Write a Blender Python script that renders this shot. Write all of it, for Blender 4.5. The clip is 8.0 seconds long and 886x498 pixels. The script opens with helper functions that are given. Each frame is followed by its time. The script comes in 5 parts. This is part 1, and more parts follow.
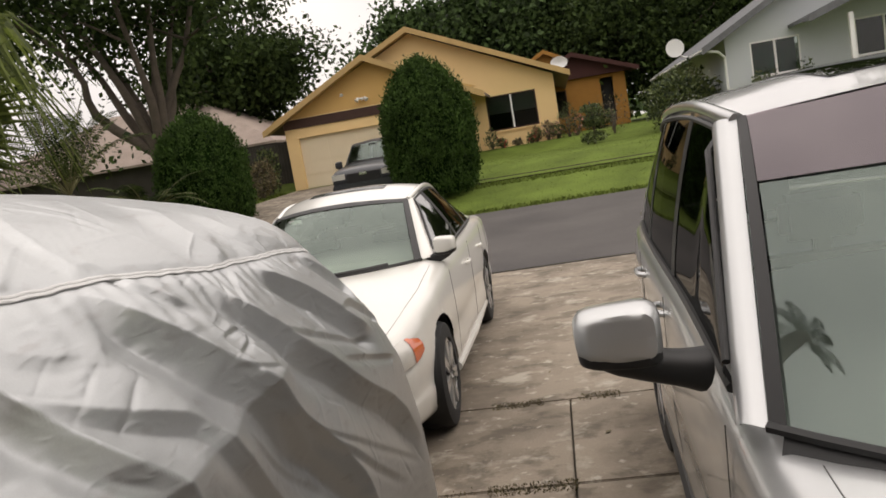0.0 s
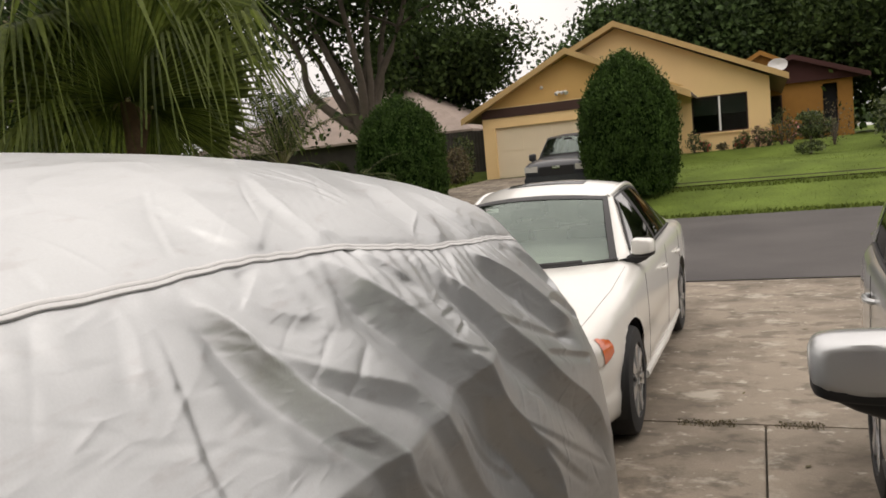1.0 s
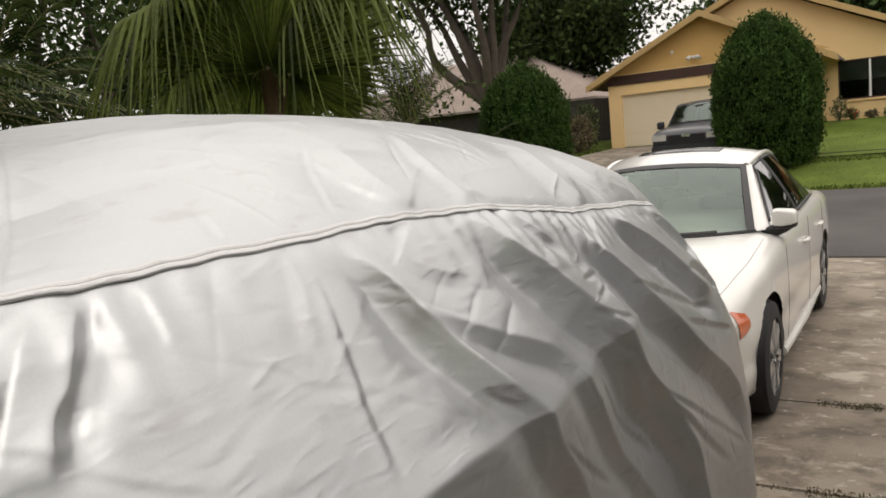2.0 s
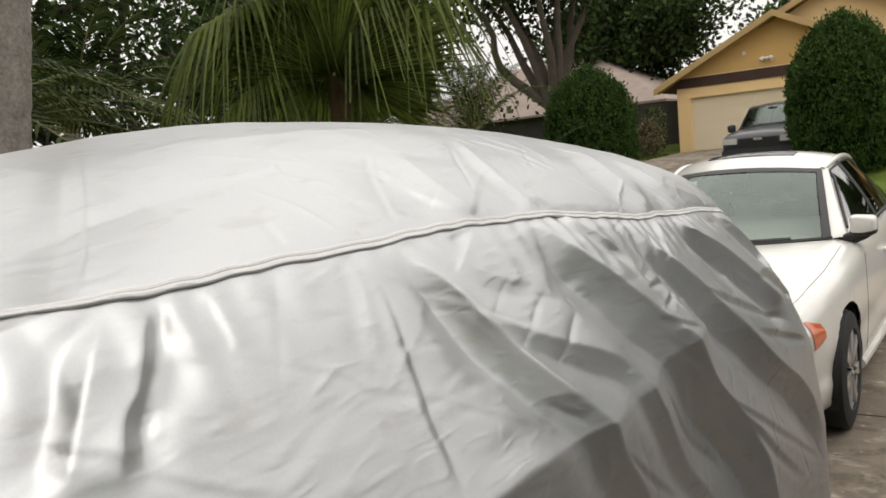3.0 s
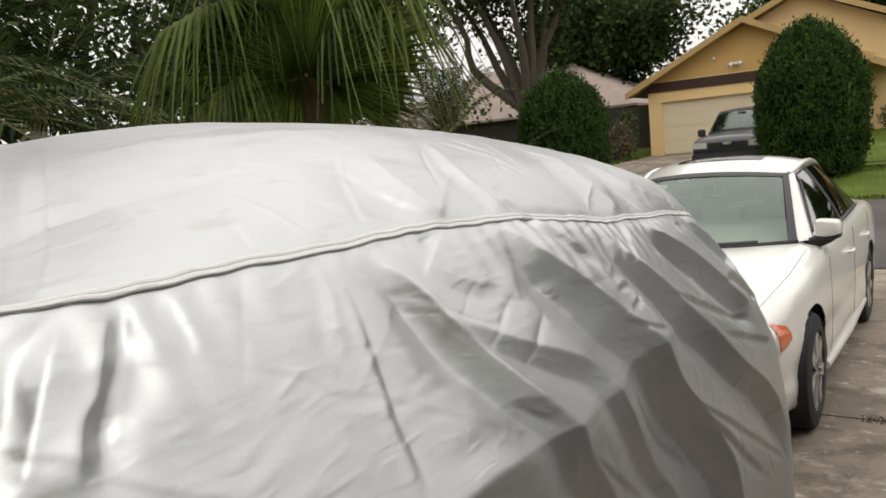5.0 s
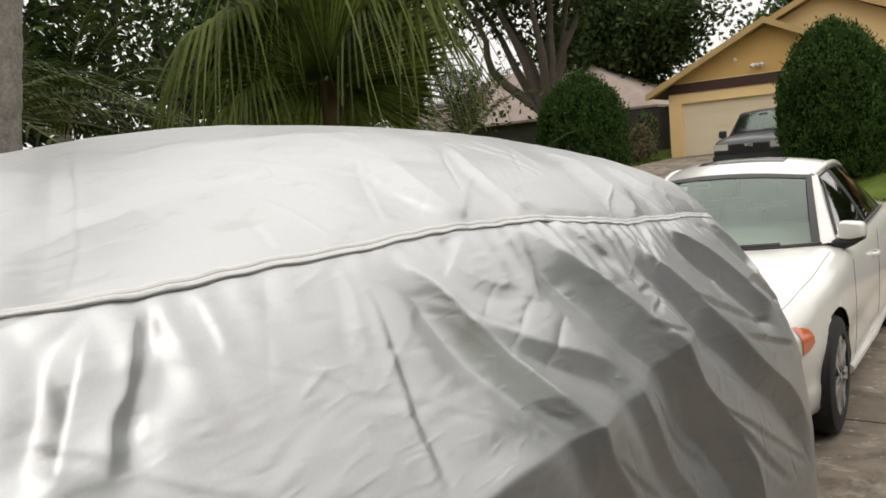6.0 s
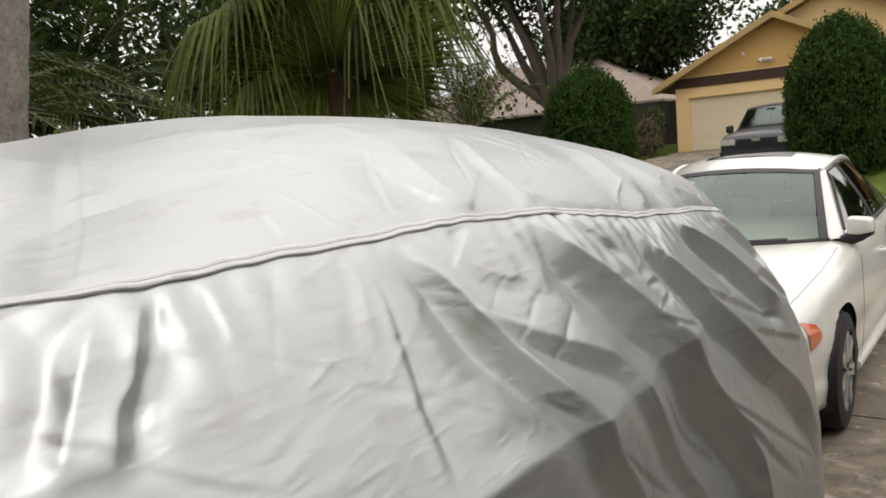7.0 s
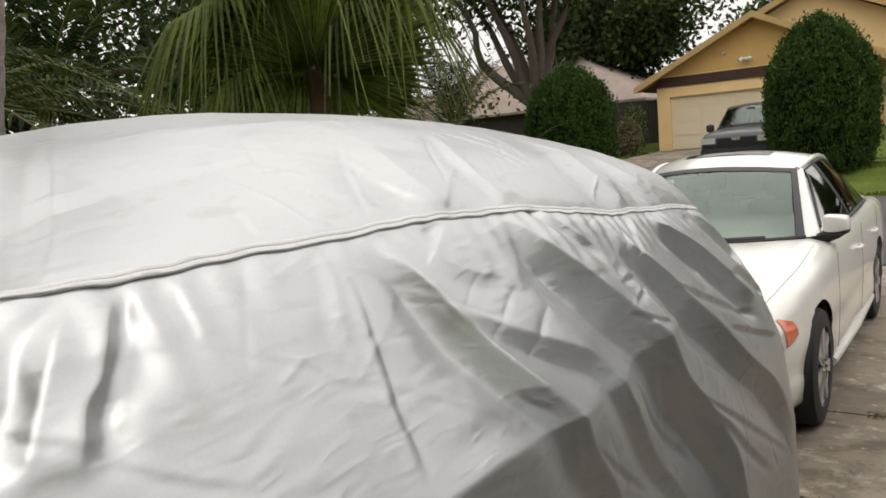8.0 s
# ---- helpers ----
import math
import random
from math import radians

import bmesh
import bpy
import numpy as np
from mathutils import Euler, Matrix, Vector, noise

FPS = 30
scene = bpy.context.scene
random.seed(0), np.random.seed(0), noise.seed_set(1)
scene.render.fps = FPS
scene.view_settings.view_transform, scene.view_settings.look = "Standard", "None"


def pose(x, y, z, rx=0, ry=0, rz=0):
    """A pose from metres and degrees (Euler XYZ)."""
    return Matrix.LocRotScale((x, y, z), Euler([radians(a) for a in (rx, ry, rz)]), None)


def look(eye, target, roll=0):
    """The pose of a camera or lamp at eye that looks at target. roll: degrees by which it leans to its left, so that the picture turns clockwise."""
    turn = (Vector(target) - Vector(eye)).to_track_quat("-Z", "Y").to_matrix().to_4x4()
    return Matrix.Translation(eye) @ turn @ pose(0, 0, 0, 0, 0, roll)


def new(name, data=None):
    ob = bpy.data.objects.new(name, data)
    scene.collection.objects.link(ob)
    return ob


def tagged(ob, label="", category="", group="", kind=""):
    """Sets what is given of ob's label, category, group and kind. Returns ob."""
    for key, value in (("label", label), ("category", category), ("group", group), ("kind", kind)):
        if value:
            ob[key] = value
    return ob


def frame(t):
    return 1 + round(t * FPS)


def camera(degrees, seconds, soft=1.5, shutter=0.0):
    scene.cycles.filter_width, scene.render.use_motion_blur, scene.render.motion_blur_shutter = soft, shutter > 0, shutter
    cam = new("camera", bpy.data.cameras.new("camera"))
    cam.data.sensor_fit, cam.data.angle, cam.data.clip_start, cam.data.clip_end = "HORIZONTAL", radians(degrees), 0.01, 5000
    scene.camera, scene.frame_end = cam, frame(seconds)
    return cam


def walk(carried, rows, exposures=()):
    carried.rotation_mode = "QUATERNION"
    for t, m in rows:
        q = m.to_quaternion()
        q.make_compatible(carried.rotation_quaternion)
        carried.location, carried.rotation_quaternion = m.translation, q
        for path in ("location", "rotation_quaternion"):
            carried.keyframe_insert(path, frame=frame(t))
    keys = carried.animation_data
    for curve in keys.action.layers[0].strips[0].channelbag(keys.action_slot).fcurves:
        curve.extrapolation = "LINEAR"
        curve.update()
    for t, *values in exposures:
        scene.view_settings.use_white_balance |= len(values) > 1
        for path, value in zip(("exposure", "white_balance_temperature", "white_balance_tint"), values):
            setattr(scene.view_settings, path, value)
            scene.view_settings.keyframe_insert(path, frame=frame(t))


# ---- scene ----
cam = camera(59.6, 8.0, soft=1.7)
PATH = [
    (0, (0.215, -0.128, 1.658), (-0.102, 1.833, 1.423), -9.6),
    (0.5, (0.158, -0.113, 1.665), (-0.438, 1.785, 1.46), -5.9),
    (1, (0.127, -0.129, 1.663), (-0.639, 1.709, 1.471), -5.3),
    (1.5, (0.083, -0.154, 1.645), (-0.721, 1.661, 1.397), -5.5),
    (2, (0.083, -0.153, 1.65), (-0.958, 1.537, 1.407), -5.1),
    (2.2, (0.081, -0.153, 1.652), (-1.023, 1.501, 1.438), -5.4),
    (3.5, (0.085, -0.145, 1.654), (-1.101, 1.449, 1.43), -5.2),
    (4, (0.081, -0.143, 1.652), (-1.084, 1.468, 1.432), -4.9),
    (4.5, (0.089, -0.14, 1.654), (-1.018, 1.511, 1.432), -4.8),
    (6, (0.089, -0.15, 1.654), (-1.072, 1.466, 1.445), -4.9),
    (6.5, (0.089, -0.143, 1.653), (-1.053, 1.484, 1.434), -4.8),
    (7, (0.08, -0.145, 1.65), (-1.091, 1.46, 1.426), -4.6),
    (7.5, (0.079, -0.143, 1.648), (-1.085, 1.467, 1.417), -4.8),
    (8, (0.094, -0.142, 1.648), (-1.042, 1.488, 1.416), -4.5),
]
LIGHT = [(0.0, 0.05, 6900, 16), (1.5, 0.04, 6850, 15), (3.3, 0.09, 6650, 12), (8.0, 0.09, 6650, 12)]
walk(cam, [(t, look(eye, target, roll)) for t, eye, target, roll in PATH], LIGHT)
SKY_STRENGTH = 1.15

# ---- world and sun: a bright overcast sky ----
SUN_ELEV, SUN_ROT = radians(58), radians(105)
world = bpy.data.worlds.new("overcast_sky")
scene.world = world
world.use_nodes = True
wn, wl = world.node_tree.nodes, world.node_tree.links
background = wn["Background"]
sky = wn.new("ShaderNodeTexSky")
sky.sky_type, sky.sun_disc, sky.sun_elevation, sky.sun_rotation = "NISHITA", False, SUN_ELEV, SUN_ROT
thin = wn.new("ShaderNodeHueSaturation")
thin.inputs["Saturation"].default_value, thin.inputs["Value"].default_value = 0.2, 0.10
wl.new(sky.outputs["Color"], thin.inputs["Color"])
coords = wn.new("ShaderNodeTexCoord")
parts_xyz = wn.new("ShaderNodeSeparateXYZ")
wl.new(coords.outputs["Generated"], parts_xyz.inputs[0])
rise = wn.new("ShaderNodeMapRange")
rise.inputs["From Min"].default_value, rise.inputs["From Max"].default_value = 0.0, 1.0
rise.inputs["To Min"].default_value, rise.inputs["To Max"].default_value = 0.70, 2.0
wl.new(parts_xyz.outputs["Z"], rise.inputs["Value"])
puffs = wn.new("ShaderNodeTexNoise")
puffs.inputs["Scale"].default_value, puffs.inputs["Detail"].default_value = 3.2, 5
wl.new(coords.outputs["Generated"], puffs.inputs["Vector"])
veil = wn.new("ShaderNodeValToRGB")
veil.color_ramp.elements[0].position, veil.color_ramp.elements[0].color = 0.35, (0.80, 0.79, 0.78, 1)
veil.color_ramp.elements[1].position, veil.color_ramp.elements[1].color = 0.65, (1.0, 0.985, 0.95, 1)
wl.new(puffs.outputs["Fac"], veil.inputs[0])
lit = wn.new("ShaderNodeVectorMath")
lit.operation = "SCALE"
wl.new(veil.outputs[0], lit.inputs[0])
wl.new(rise.outputs[0], lit.inputs["Scale"])
blend = wn.new("ShaderNodeMixRGB")
blend.inputs[0].default_value = 0.88
wl.new(thin.outputs[0], blend.inputs[1])
wl.new(lit.outputs[0], blend.inputs[2])
wl.new(blend.outputs[0], background.inputs[0])
background.inputs[1].default_value = SKY_STRENGTH

sun_data = bpy.data.lights.new("sun", "SUN")
sun_data.energy, sun_data.angle, sun_data.color = 0.6, radians(45), (1.0, 0.96, 0.9)
sun = new("sun", sun_data)
sun.matrix_world = pose(0, 0, 30, 90 - math.degrees(SUN_ELEV), 0, 180 - math.degrees(SUN_ROT))


# ---- materials ----
def mat(name, color, rough=0.6, metal=0.0, var=0.15, scale=3.0, fine=40.0, bump=0.0, coat=0.0, spec=0.5, island=0.0, tint=None, transl=0.0):
    """Principled material: colour varied by a coarse and a fine noise in metres, with fine relief."""
    m = bpy.data.materials.new(name)
    m.use_nodes = True
    n, l = m.node_tree.nodes, m.node_tree.links
    b = n["Principled BSDF"]
    tc = n.new("ShaderNodeTexCoord")
    big, small = n.new("ShaderNodeTexNoise"), n.new("ShaderNodeTexNoise")
    big.inputs["Scale"].default_value, big.inputs["Detail"].default_value = scale, 6
    small.inputs["Scale"].default_value, small.inputs["Detail"].default_value = fine, 4
    for q in (big, small):
        l.new(tc.outputs["Object"], q.inputs["Vector"])
    mixed = n.new("ShaderNodeMath")
    mixed.operation = "MULTIPLY_ADD"
    l.new(small.outputs["Fac"], mixed.inputs[0])
    mixed.inputs[1].default_value = 0.5
    half = n.new("ShaderNodeMath")
    half.operation = "MULTIPLY"
    half.inputs[1].default_value = 0.5
    l.new(big.outputs["Fac"], half.inputs[0])
    l.new(half.outputs[0], mixed.inputs[2])
    fac = mixed.outputs[0]
    if island:
        geo = n.new("ShaderNodeNewGeometry")
        add = n.new("ShaderNodeMath")
        add.operation = "MULTIPLY_ADD"
        l.new(geo.outputs["Random Per Island"], add.inputs[0])
        add.inputs[1].default_value = island
        l.new(fac, add.inputs[2])
        shift = n.new("ShaderNodeMath")
        shift.operation = "SUBTRACT"
        l.new(add.outputs[0], shift.inputs[0])
        shift.inputs[1].default_value = island / 2
        fac = shift.outputs[0]
    ramp = n.new("ShaderNodeValToRGB")
    e = ramp.color_ramp.elements
    dark = [c * (1 - var) for c in color]
    light = [min(1, c * (1 + var)) for c in (tint or color)]
    e[0].position, e[0].color, e[1].position, e[1].color = 0.3, (*dark, 1), 0.7, (*light, 1)
    l.new(fac, ramp.inputs[0])
    l.new(ramp.outputs[0], b.inputs["Base Color"])
    b.inputs["Roughness"].default_value, b.inputs["Metallic"].default_value = rough, metal
    b.inputs["Coat Weight"].default_value, b.inputs["Specular IOR Level"].default_value = coat, spec
    b.inputs["Coat Roughness"].default_value = 0.04
    if bump:
        bp = n.new("ShaderNodeBump")
        bp.inputs["Strength"].default_value, bp.inputs["Distance"].default_value = bump, 0.01
        l.new(mixed.outputs[0], bp.inputs["Height"])
        l.new(bp.outputs[0], b.inputs["Normal"])
    if transl:
        out = next(q for q in n if q.type == "OUTPUT_MATERIAL")
        tr, mx = n.new("ShaderNodeBsdfTranslucent"), n.new("ShaderNodeMixShader")
        l.new(ramp.outputs[0], tr.inputs[0])
        mx.inputs[0].default_value = transl
        l.new(b.outputs[0], mx.inputs[1])
        l.new(tr.outputs[0], mx.inputs[2])
        l.new(mx.outputs[0], out.inputs[0])
    return m


def glass_mat(name, tint, ior=1.5, gain=1.0, sheen=(1, 1, 1)):
    """A thin tinted pane: see-through, with a gloss that grows at grazing angles."""
    m = bpy.data.materials.new(name)
    m.use_nodes = True
    n, l = m.node_tree.nodes, m.node_tree.links
    n.remove(n["Principled BSDF"])
    out = next(q for q in n if q.type == "OUTPUT_MATERIAL")
    see, gloss, mx, fr = (n.new("ShaderNode" + k) for k in ("BsdfTransparent", "BsdfGlossy", "MixShader", "Fresnel"))
    see.inputs[0].default_value = (*tint, 1)
    gloss.inputs["Roughness"].default_value = 0.02
    gloss.inputs["Color"].default_value = (*sheen, 1)
    fr.inputs[0].default_value = ior
    share = n.new("ShaderNodeMath")
    share.operation = "MULTIPLY"
    share.inputs[1].default_value = gain
    l.new(fr.outputs[0], share.inputs[0])
    l.new(share.outputs[0], mx.inputs[0])
    l.new(see.outputs[0], mx.inputs[1])
    l.new(gloss.outputs[0], mx.inputs[2])
    l.new(mx.outputs[0], out.inputs[0])
    return m


def concrete_mat(name):
    """Old driveway concrete: pale, with dark mildew blotches and worn light patches."""
    m = mat(name, (0.25, 0.21, 0.162), 0.9, var=0.2, scale=2.0, fine=90, bump=0.25)
    n, l = m.node_tree.nodes, m.node_tree.links
    b = n["Principled BSDF"]
    old = b.inputs["Base Color"].links[0].from_socket
    tc = next(q for q in n if q.type == "TEX_COORD")
    geo = n.new("ShaderNodeNewGeometry")
    for scale, lo, hi, col, amount, stretch in ((1.1, 0.44, 0.62, (0.095, 0.076, 0.055), 0.72, (1, 1, 1)), (3.6, 0.52, 0.60, (0.08, 0.066, 0.048), 0.6, (0.9, 1.1, 1)),
                                       (2.7, 0.57, 0.66, (0.52, 0.48, 0.40), 0.5, (0.9, 1.0, 1)), (9.0, 0.60, 0.66, (0.54, 0.50, 0.42), 0.5, (0.9, 1.0, 1))):
        mp = n.new("ShaderNodeMapping")
        mp.inputs["Scale"].default_value = stretch
        mp.inputs["Location"].default_value = (scale, 7 * scale, 0)
        l.new(geo.outputs["Position"], mp.inputs[0])
        t = n.new("ShaderNodeTexNoise")
        t.inputs["Scale"].default_value, t.inputs["Detail"].default_value, t.inputs["Roughness"].default_value = scale, 8, 0.62
        l.new(mp.outputs[0], t.inputs["Vector"])
        r = n.new("ShaderNodeMapRange")
        r.inputs["From Min"].default_value, r.inputs["From Max"].default_value, r.inputs["To Max"].default_value = lo, hi, amount
        l.new(t.outputs["Fac"], r.inputs["Value"])
        mx = n.new("ShaderNodeMixRGB")
        l.new(r.outputs[0], mx.inputs[0])
        l.new(old, mx.inputs[1])
        mx.inputs[2].default_value = (*col, 1)
        old = mx.outputs[0]
    l.new(old, b.inputs["Base Color"])
    return m


M_concrete = concrete_mat("old_concrete")
M_joint = mat("joint_dirt", (0.05, 0.042, 0.03), 0.95, bump=0.4)
M_asphalt = mat("asphalt", (0.062, 0.056, 0.053), 0.85, var=0.5, scale=0.55, fine=120, bump=0.3)
M_grass = mat("lawn_grass", (0.07, 0.10, 0.016), 0.9, spec=0.1, var=0.4, scale=0.8, fine=25, bump=0.5, tint=(0.10, 0.14, 0.026))
M_blade = mat("grass_blade", (0.085, 0.118, 0.02), 0.8, spec=0.2, var=0.35, island=0.6, tint=(0.115, 0.15, 0.03), transl=0.3)
M_weed = mat("dry_weed", (0.105, 0.088, 0.042), 0.9, var=0.4, island=0.7)
M_cover = mat("silver_cover_cloth", (0.495, 0.508, 0.508), 0.37, metal=0.77, var=0.05, scale=2.5, fine=260, spec=0.4)


def crumple(m):
    """Fine crushed-cloth relief: bent ridges at two sizes, with sparse dirt scuffs."""
    n, l = m.node_tree.nodes, m.node_tree.links
    b = n["Principled BSDF"]
    tc = next(q for q in n if q.type == "TEX_COORD")
    mp = n.new("ShaderNodeMapping")
    mp.inputs["Rotation"].default_value = (radians(40), 0, 0)
    mp.inputs["Scale"].default_value = (1.0, 0.45, 1.3)
    l.new(tc.outputs["Object"], mp.inputs[0])
    total = None
    for scale, weight, rough_ in ((4.5, 1.0, 0.55), (15.0, 0.30, 0.6), (38.0, 0.10, 0.6)):
        t = n.new("ShaderNodeTexNoise")
        t.noise_type = "RIDGED_MULTIFRACTAL"
        t.inputs["Scale"].default_value, t.inputs["Detail"].default_value, t.inputs["Roughness"].default_value, t.inputs["Distortion"].default_value = scale, 2.5, rough_, 0.6
        l.new(mp.outputs[0], t.inputs["Vector"])
        w = n.new("ShaderNodeMath")
        w.operation = "MULTIPLY_ADD"
        w.inputs[1].default_value = weight
        l.new(t.outputs["Fac"], w.inputs[0])
        if total:
            l.new(total, w.inputs[2])
        else:
            w.inputs[2].default_value = 0
        total = w.outputs[0]
    bp = n.new("ShaderNodeBump")
    bp.inputs["Strength"].default_value, bp.inputs["Distance"].default_value = 0.8, 0.012
    l.new(total, bp.inputs["Height"])
    l.new(bp.outputs[0], b.inputs["Normal"])
    old = b.inputs["Base Color"].links[0].from_socket
    spots = n.new("ShaderNodeTexNoise")
    spots.inputs["Scale"].default_value, spots.inputs["Detail"].default_value = 22, 6
    l.new(mp.outputs[0], spots.inputs["Vector"])
    r = n.new("ShaderNodeMapRange")
    r.inputs["From Min"].default_value, r.inputs["From Max"].default_value, r.inputs["To Max"].default_value = 0.60, 0.70, 0.30
    l.new(spots.outputs["Fac"], r.inputs["Value"])
    mx = n.new("ShaderNodeMixRGB")
    l.new(r.outputs[0], mx.inputs[0])
    l.new(old, mx.inputs[1])
    mx.inputs[2].default_value = (0.33, 0.30, 0.29, 1)
    l.new(mx.outputs[0], b.inputs["Base Color"])


crumple(M_cover)
M_thread = mat("seam_binding", (0.62, 0.62, 0.61), 0.55, metal=0.2, var=0.1, fine=300, bump=0.1)
M_thread_dark = mat("stitch_shadow_thread", (0.28, 0.28, 0.28), 0.8)
M_white = mat("pearl_white_paint", (0.70, 0.69, 0.645), 0.32, var=0.02, coat=0.9)
M_silver = mat("silver_metallic_paint", (0.52, 0.53, 0.53), 0.36, metal=0.65, var=0.03, fine=400, coat=1.0)
M_navy = mat("dark_grey_paint", (0.022, 0.025, 0.03), 0.4, var=0.05, coat=0.5)
M_black = mat("black_plastic", (0.012, 0.012, 0.012), 0.5, var=0.1)
M_gap = mat("panel_gap", (0.10, 0.10, 0.095), 0.8)
M_rubber = mat("tyre_rubber", (0.016, 0.016, 0.016), 0.8, var=0.2, fine=80, bump=0.2)
M_rim = mat("alloy", (0.66, 0.66, 0.66), 0.32, metal=0.9, var=0.05)
M_chrome = mat("chrome", (0.75, 0.75, 0.75), 0.12, metal=1.0, var=0.02)
M_glass = glass_mat("windscreen_glass", (0.55, 0.64, 0.58), 2.0, 1.0, (0.80, 0.93, 0.85))
M_band = glass_mat("shade_band_glass", (0.22, 0.17, 0.19), 2.0, 1.0, (0.9, 0.8, 0.84))
M_privacy = glass_mat("privacy_glass", (0.035, 0.04, 0.038), 1.5, 0.45)
M_sunroof = glass_mat("sunroof_glass", (0.03, 0.03, 0.03), 1.5)
M_pane = glass_mat("house_glass", (0.50, 0.55, 0.52), 1.5)
M_seat = mat("grey_upholstery", (0.10, 0.10, 0.095), 0.8)
M_dash = mat("dashboard", (0.035, 0.035, 0.034), 0.7)
M_amber = mat("amber_lens", (0.62, 0.12, 0.03), 0.15, var=0.1, coat=1.0)
M_lens = mat("clear_lens", (0.65, 0.63, 0.58), 0.12, metal=0.3, var=0.05, coat=1.0)
M_yellow = mat("yellow_stucco", (0.80, 0.57, 0.28), 0.9, var=0.07, scale=0.7, fine=50, bump=0.3)
M_tanwall = mat("tan_stucco", (0.22, 0.20, 0.17), 0.9, var=0.1, scale=0.7, fine=50, bump=0.3)
M_ochre = mat("ochre_gable_stucco", (0.62, 0.39, 0.14), 0.9, var=0.08, scale=0.7, fine=50, bump=0.3)
M_brown = mat("brown_trim", (0.055, 0.026, 0.018), 0.8, var=0.15)
M_fascia = mat("tan_fascia", (0.46, 0.31, 0.13), 0.8, var=0.15, scale=2)
M_shingle = mat("brown_shingle", (0.13, 0.10, 0.08), 0.95, var=0.3, scale=3, fine=30, bump=0.6)
M_greyroof = mat("faded_tile_roof", (0.33, 0.265, 0.225), 0.9, var=0.2, scale=1.5, fine=14, bump=0.5)
M_garage = mat("cream_garage_door", (0.70, 0.60, 0.42), 0.7, var=0.05, scale=1)
# near-black colour standing in for the shade of an unlit interior
M_room_shade = mat("unlit_room_shade", (0.012, 0.012, 0.013), 0.8)
M_blind = mat("half_drawn_blind", (0.42, 0.40, 0.39), 0.8, var=0.2)
M_greywall = mat("pale_grey_siding", (0.50, 0.53, 0.54), 0.85, var=0.05, scale=1, fine=30, bump=0.2)
M_greyshingle = mat("grey_shingle", (0.13, 0.135, 0.14), 0.95, var=0.3, scale=4, fine=25, bump=0.6)
M_whitetrim = mat("white_trim", (0.75, 0.75, 0.73), 0.6, var=0.05)
M_orange = mat("orange_stucco", (0.30, 0.145, 0.028), 0.9, var=0.1, bump=0.2)
M_maroon = mat("dark_red_gable", (0.05, 0.016, 0.013), 0.9, var=0.15)
M_fence = mat("weathered_board", (0.055, 0.048, 0.042), 0.9, var=0.3, scale=2, fine=30, bump=0.4)
M_bark = mat("grey_bark", (0.085, 0.068, 0.052), 0.95, var=0.35, scale=4, fine=30, bump=0.8)
M_palmbark = mat("palm_trunk_bark", (0.21, 0.19, 0.165), 0.95, var=0.5, scale=9, fine=45, bump=1.0)
M_leaf = mat("dark_tree_leaf", (0.025, 0.044, 0.013), 0.75, spec=0.12, var=0.4, island=0.55, tint=(0.040, 0.062, 0.017), transl=0.25)
M_leaf2 = mat("far_tree_leaf", (0.030, 0.052, 0.017), 0.75, spec=0.25, var=0.4, island=0.55, tint=(0.06, 0.10, 0.03), transl=0.25)
M_topiary = mat("clipped_conifer_leaf", (0.017, 0.038, 0.008), 0.8, spec=0.15, var=0.4, island=0.3, tint=(0.044, 0.082, 0.016), transl=0.15)
# near-black green: the shade deep in the foliage, put into the colour
M_topshade = mat("conifer_inner_shade", (0.008, 0.018, 0.004), 1.0, var=0.3, spec=0.0)
M_fan = mat("fan_palm_leaf", (0.076, 0.110, 0.021), 0.5, spec=0.35, var=0.3, scale=3, fine=30, island=0.35, tint=(0.155, 0.195, 0.042), transl=0.58)
M_frond = mat("feather_palm_leaf", (0.015, 0.027, 0.008), 0.8, spec=0.12, var=0.35, island=0.6, tint=(0.045, 0.062, 0.018), transl=0.25)
M_petiole = mat("palm_stalk", (0.14, 0.13, 0.05), 0.6, var=0.3)
M_husk = mat("palm_husk", (0.10, 0.065, 0.035), 0.95, var=0.4, fine=30, bump=0.8)
M_flower = mat("red_flower", (0.45, 0.06, 0.05), 0.7, var=0.3, island=0.5)
M_pink = mat("pink_flower", (0.5, 0.22, 0.2), 0.7, var=0.3, island=0.5)
M_shrub = mat("shrub_leaf", (0.035, 0.06, 0.02), 0.7, var=0.4, island=0.9, tint=(0.08, 0.10, 0.03), transl=0.2)
M_dryshrub = mat("dry_shrub_leaf", (0.075, 0.055, 0.03), 0.8, var=0.4, island=0.9, tint=(0.11, 0.09, 0.04))


# ---- helpers for building ----
def mesh(name, verts, faces, material, sharp=35):
    me = bpy.data.meshes.new(name)
    me.from_pydata([tuple(v) for v in verts], [], faces)
    me.materials.append(material)
    me.shade_smooth()
    if sharp < 180:
        me.set_sharp_from_angle(angle=radians(sharp))
    me.update()
    return me


def part(name, geo, material, parent=None, label="", sharp=35):
    """Links (verts, faces) or a bmesh as one mesh object; coordinates are world ones, or local to a thing built at the origin."""
    if isinstance(geo, bmesh.types.BMesh):
        bmesh.ops.recalc_face_normals(geo, faces=geo.faces[:])
        me = bpy.data.meshes.new(name)
        geo.to_mesh(me)
        geo.free()
        me.materials.append(material)
        me.shade_smooth()
        me.set_sharp_from_angle(angle=radians(sharp))
    else:
        me = mesh(name, geo[0], geo[1], material, sharp)
    ob = new(name, me)
    if parent:
        ob.parent = parent
        if parent.type == "EMPTY":
            ob.matrix_parent_inverse = Matrix.Translation(-Vector(parent["base"]))
    return tagged(ob, label)


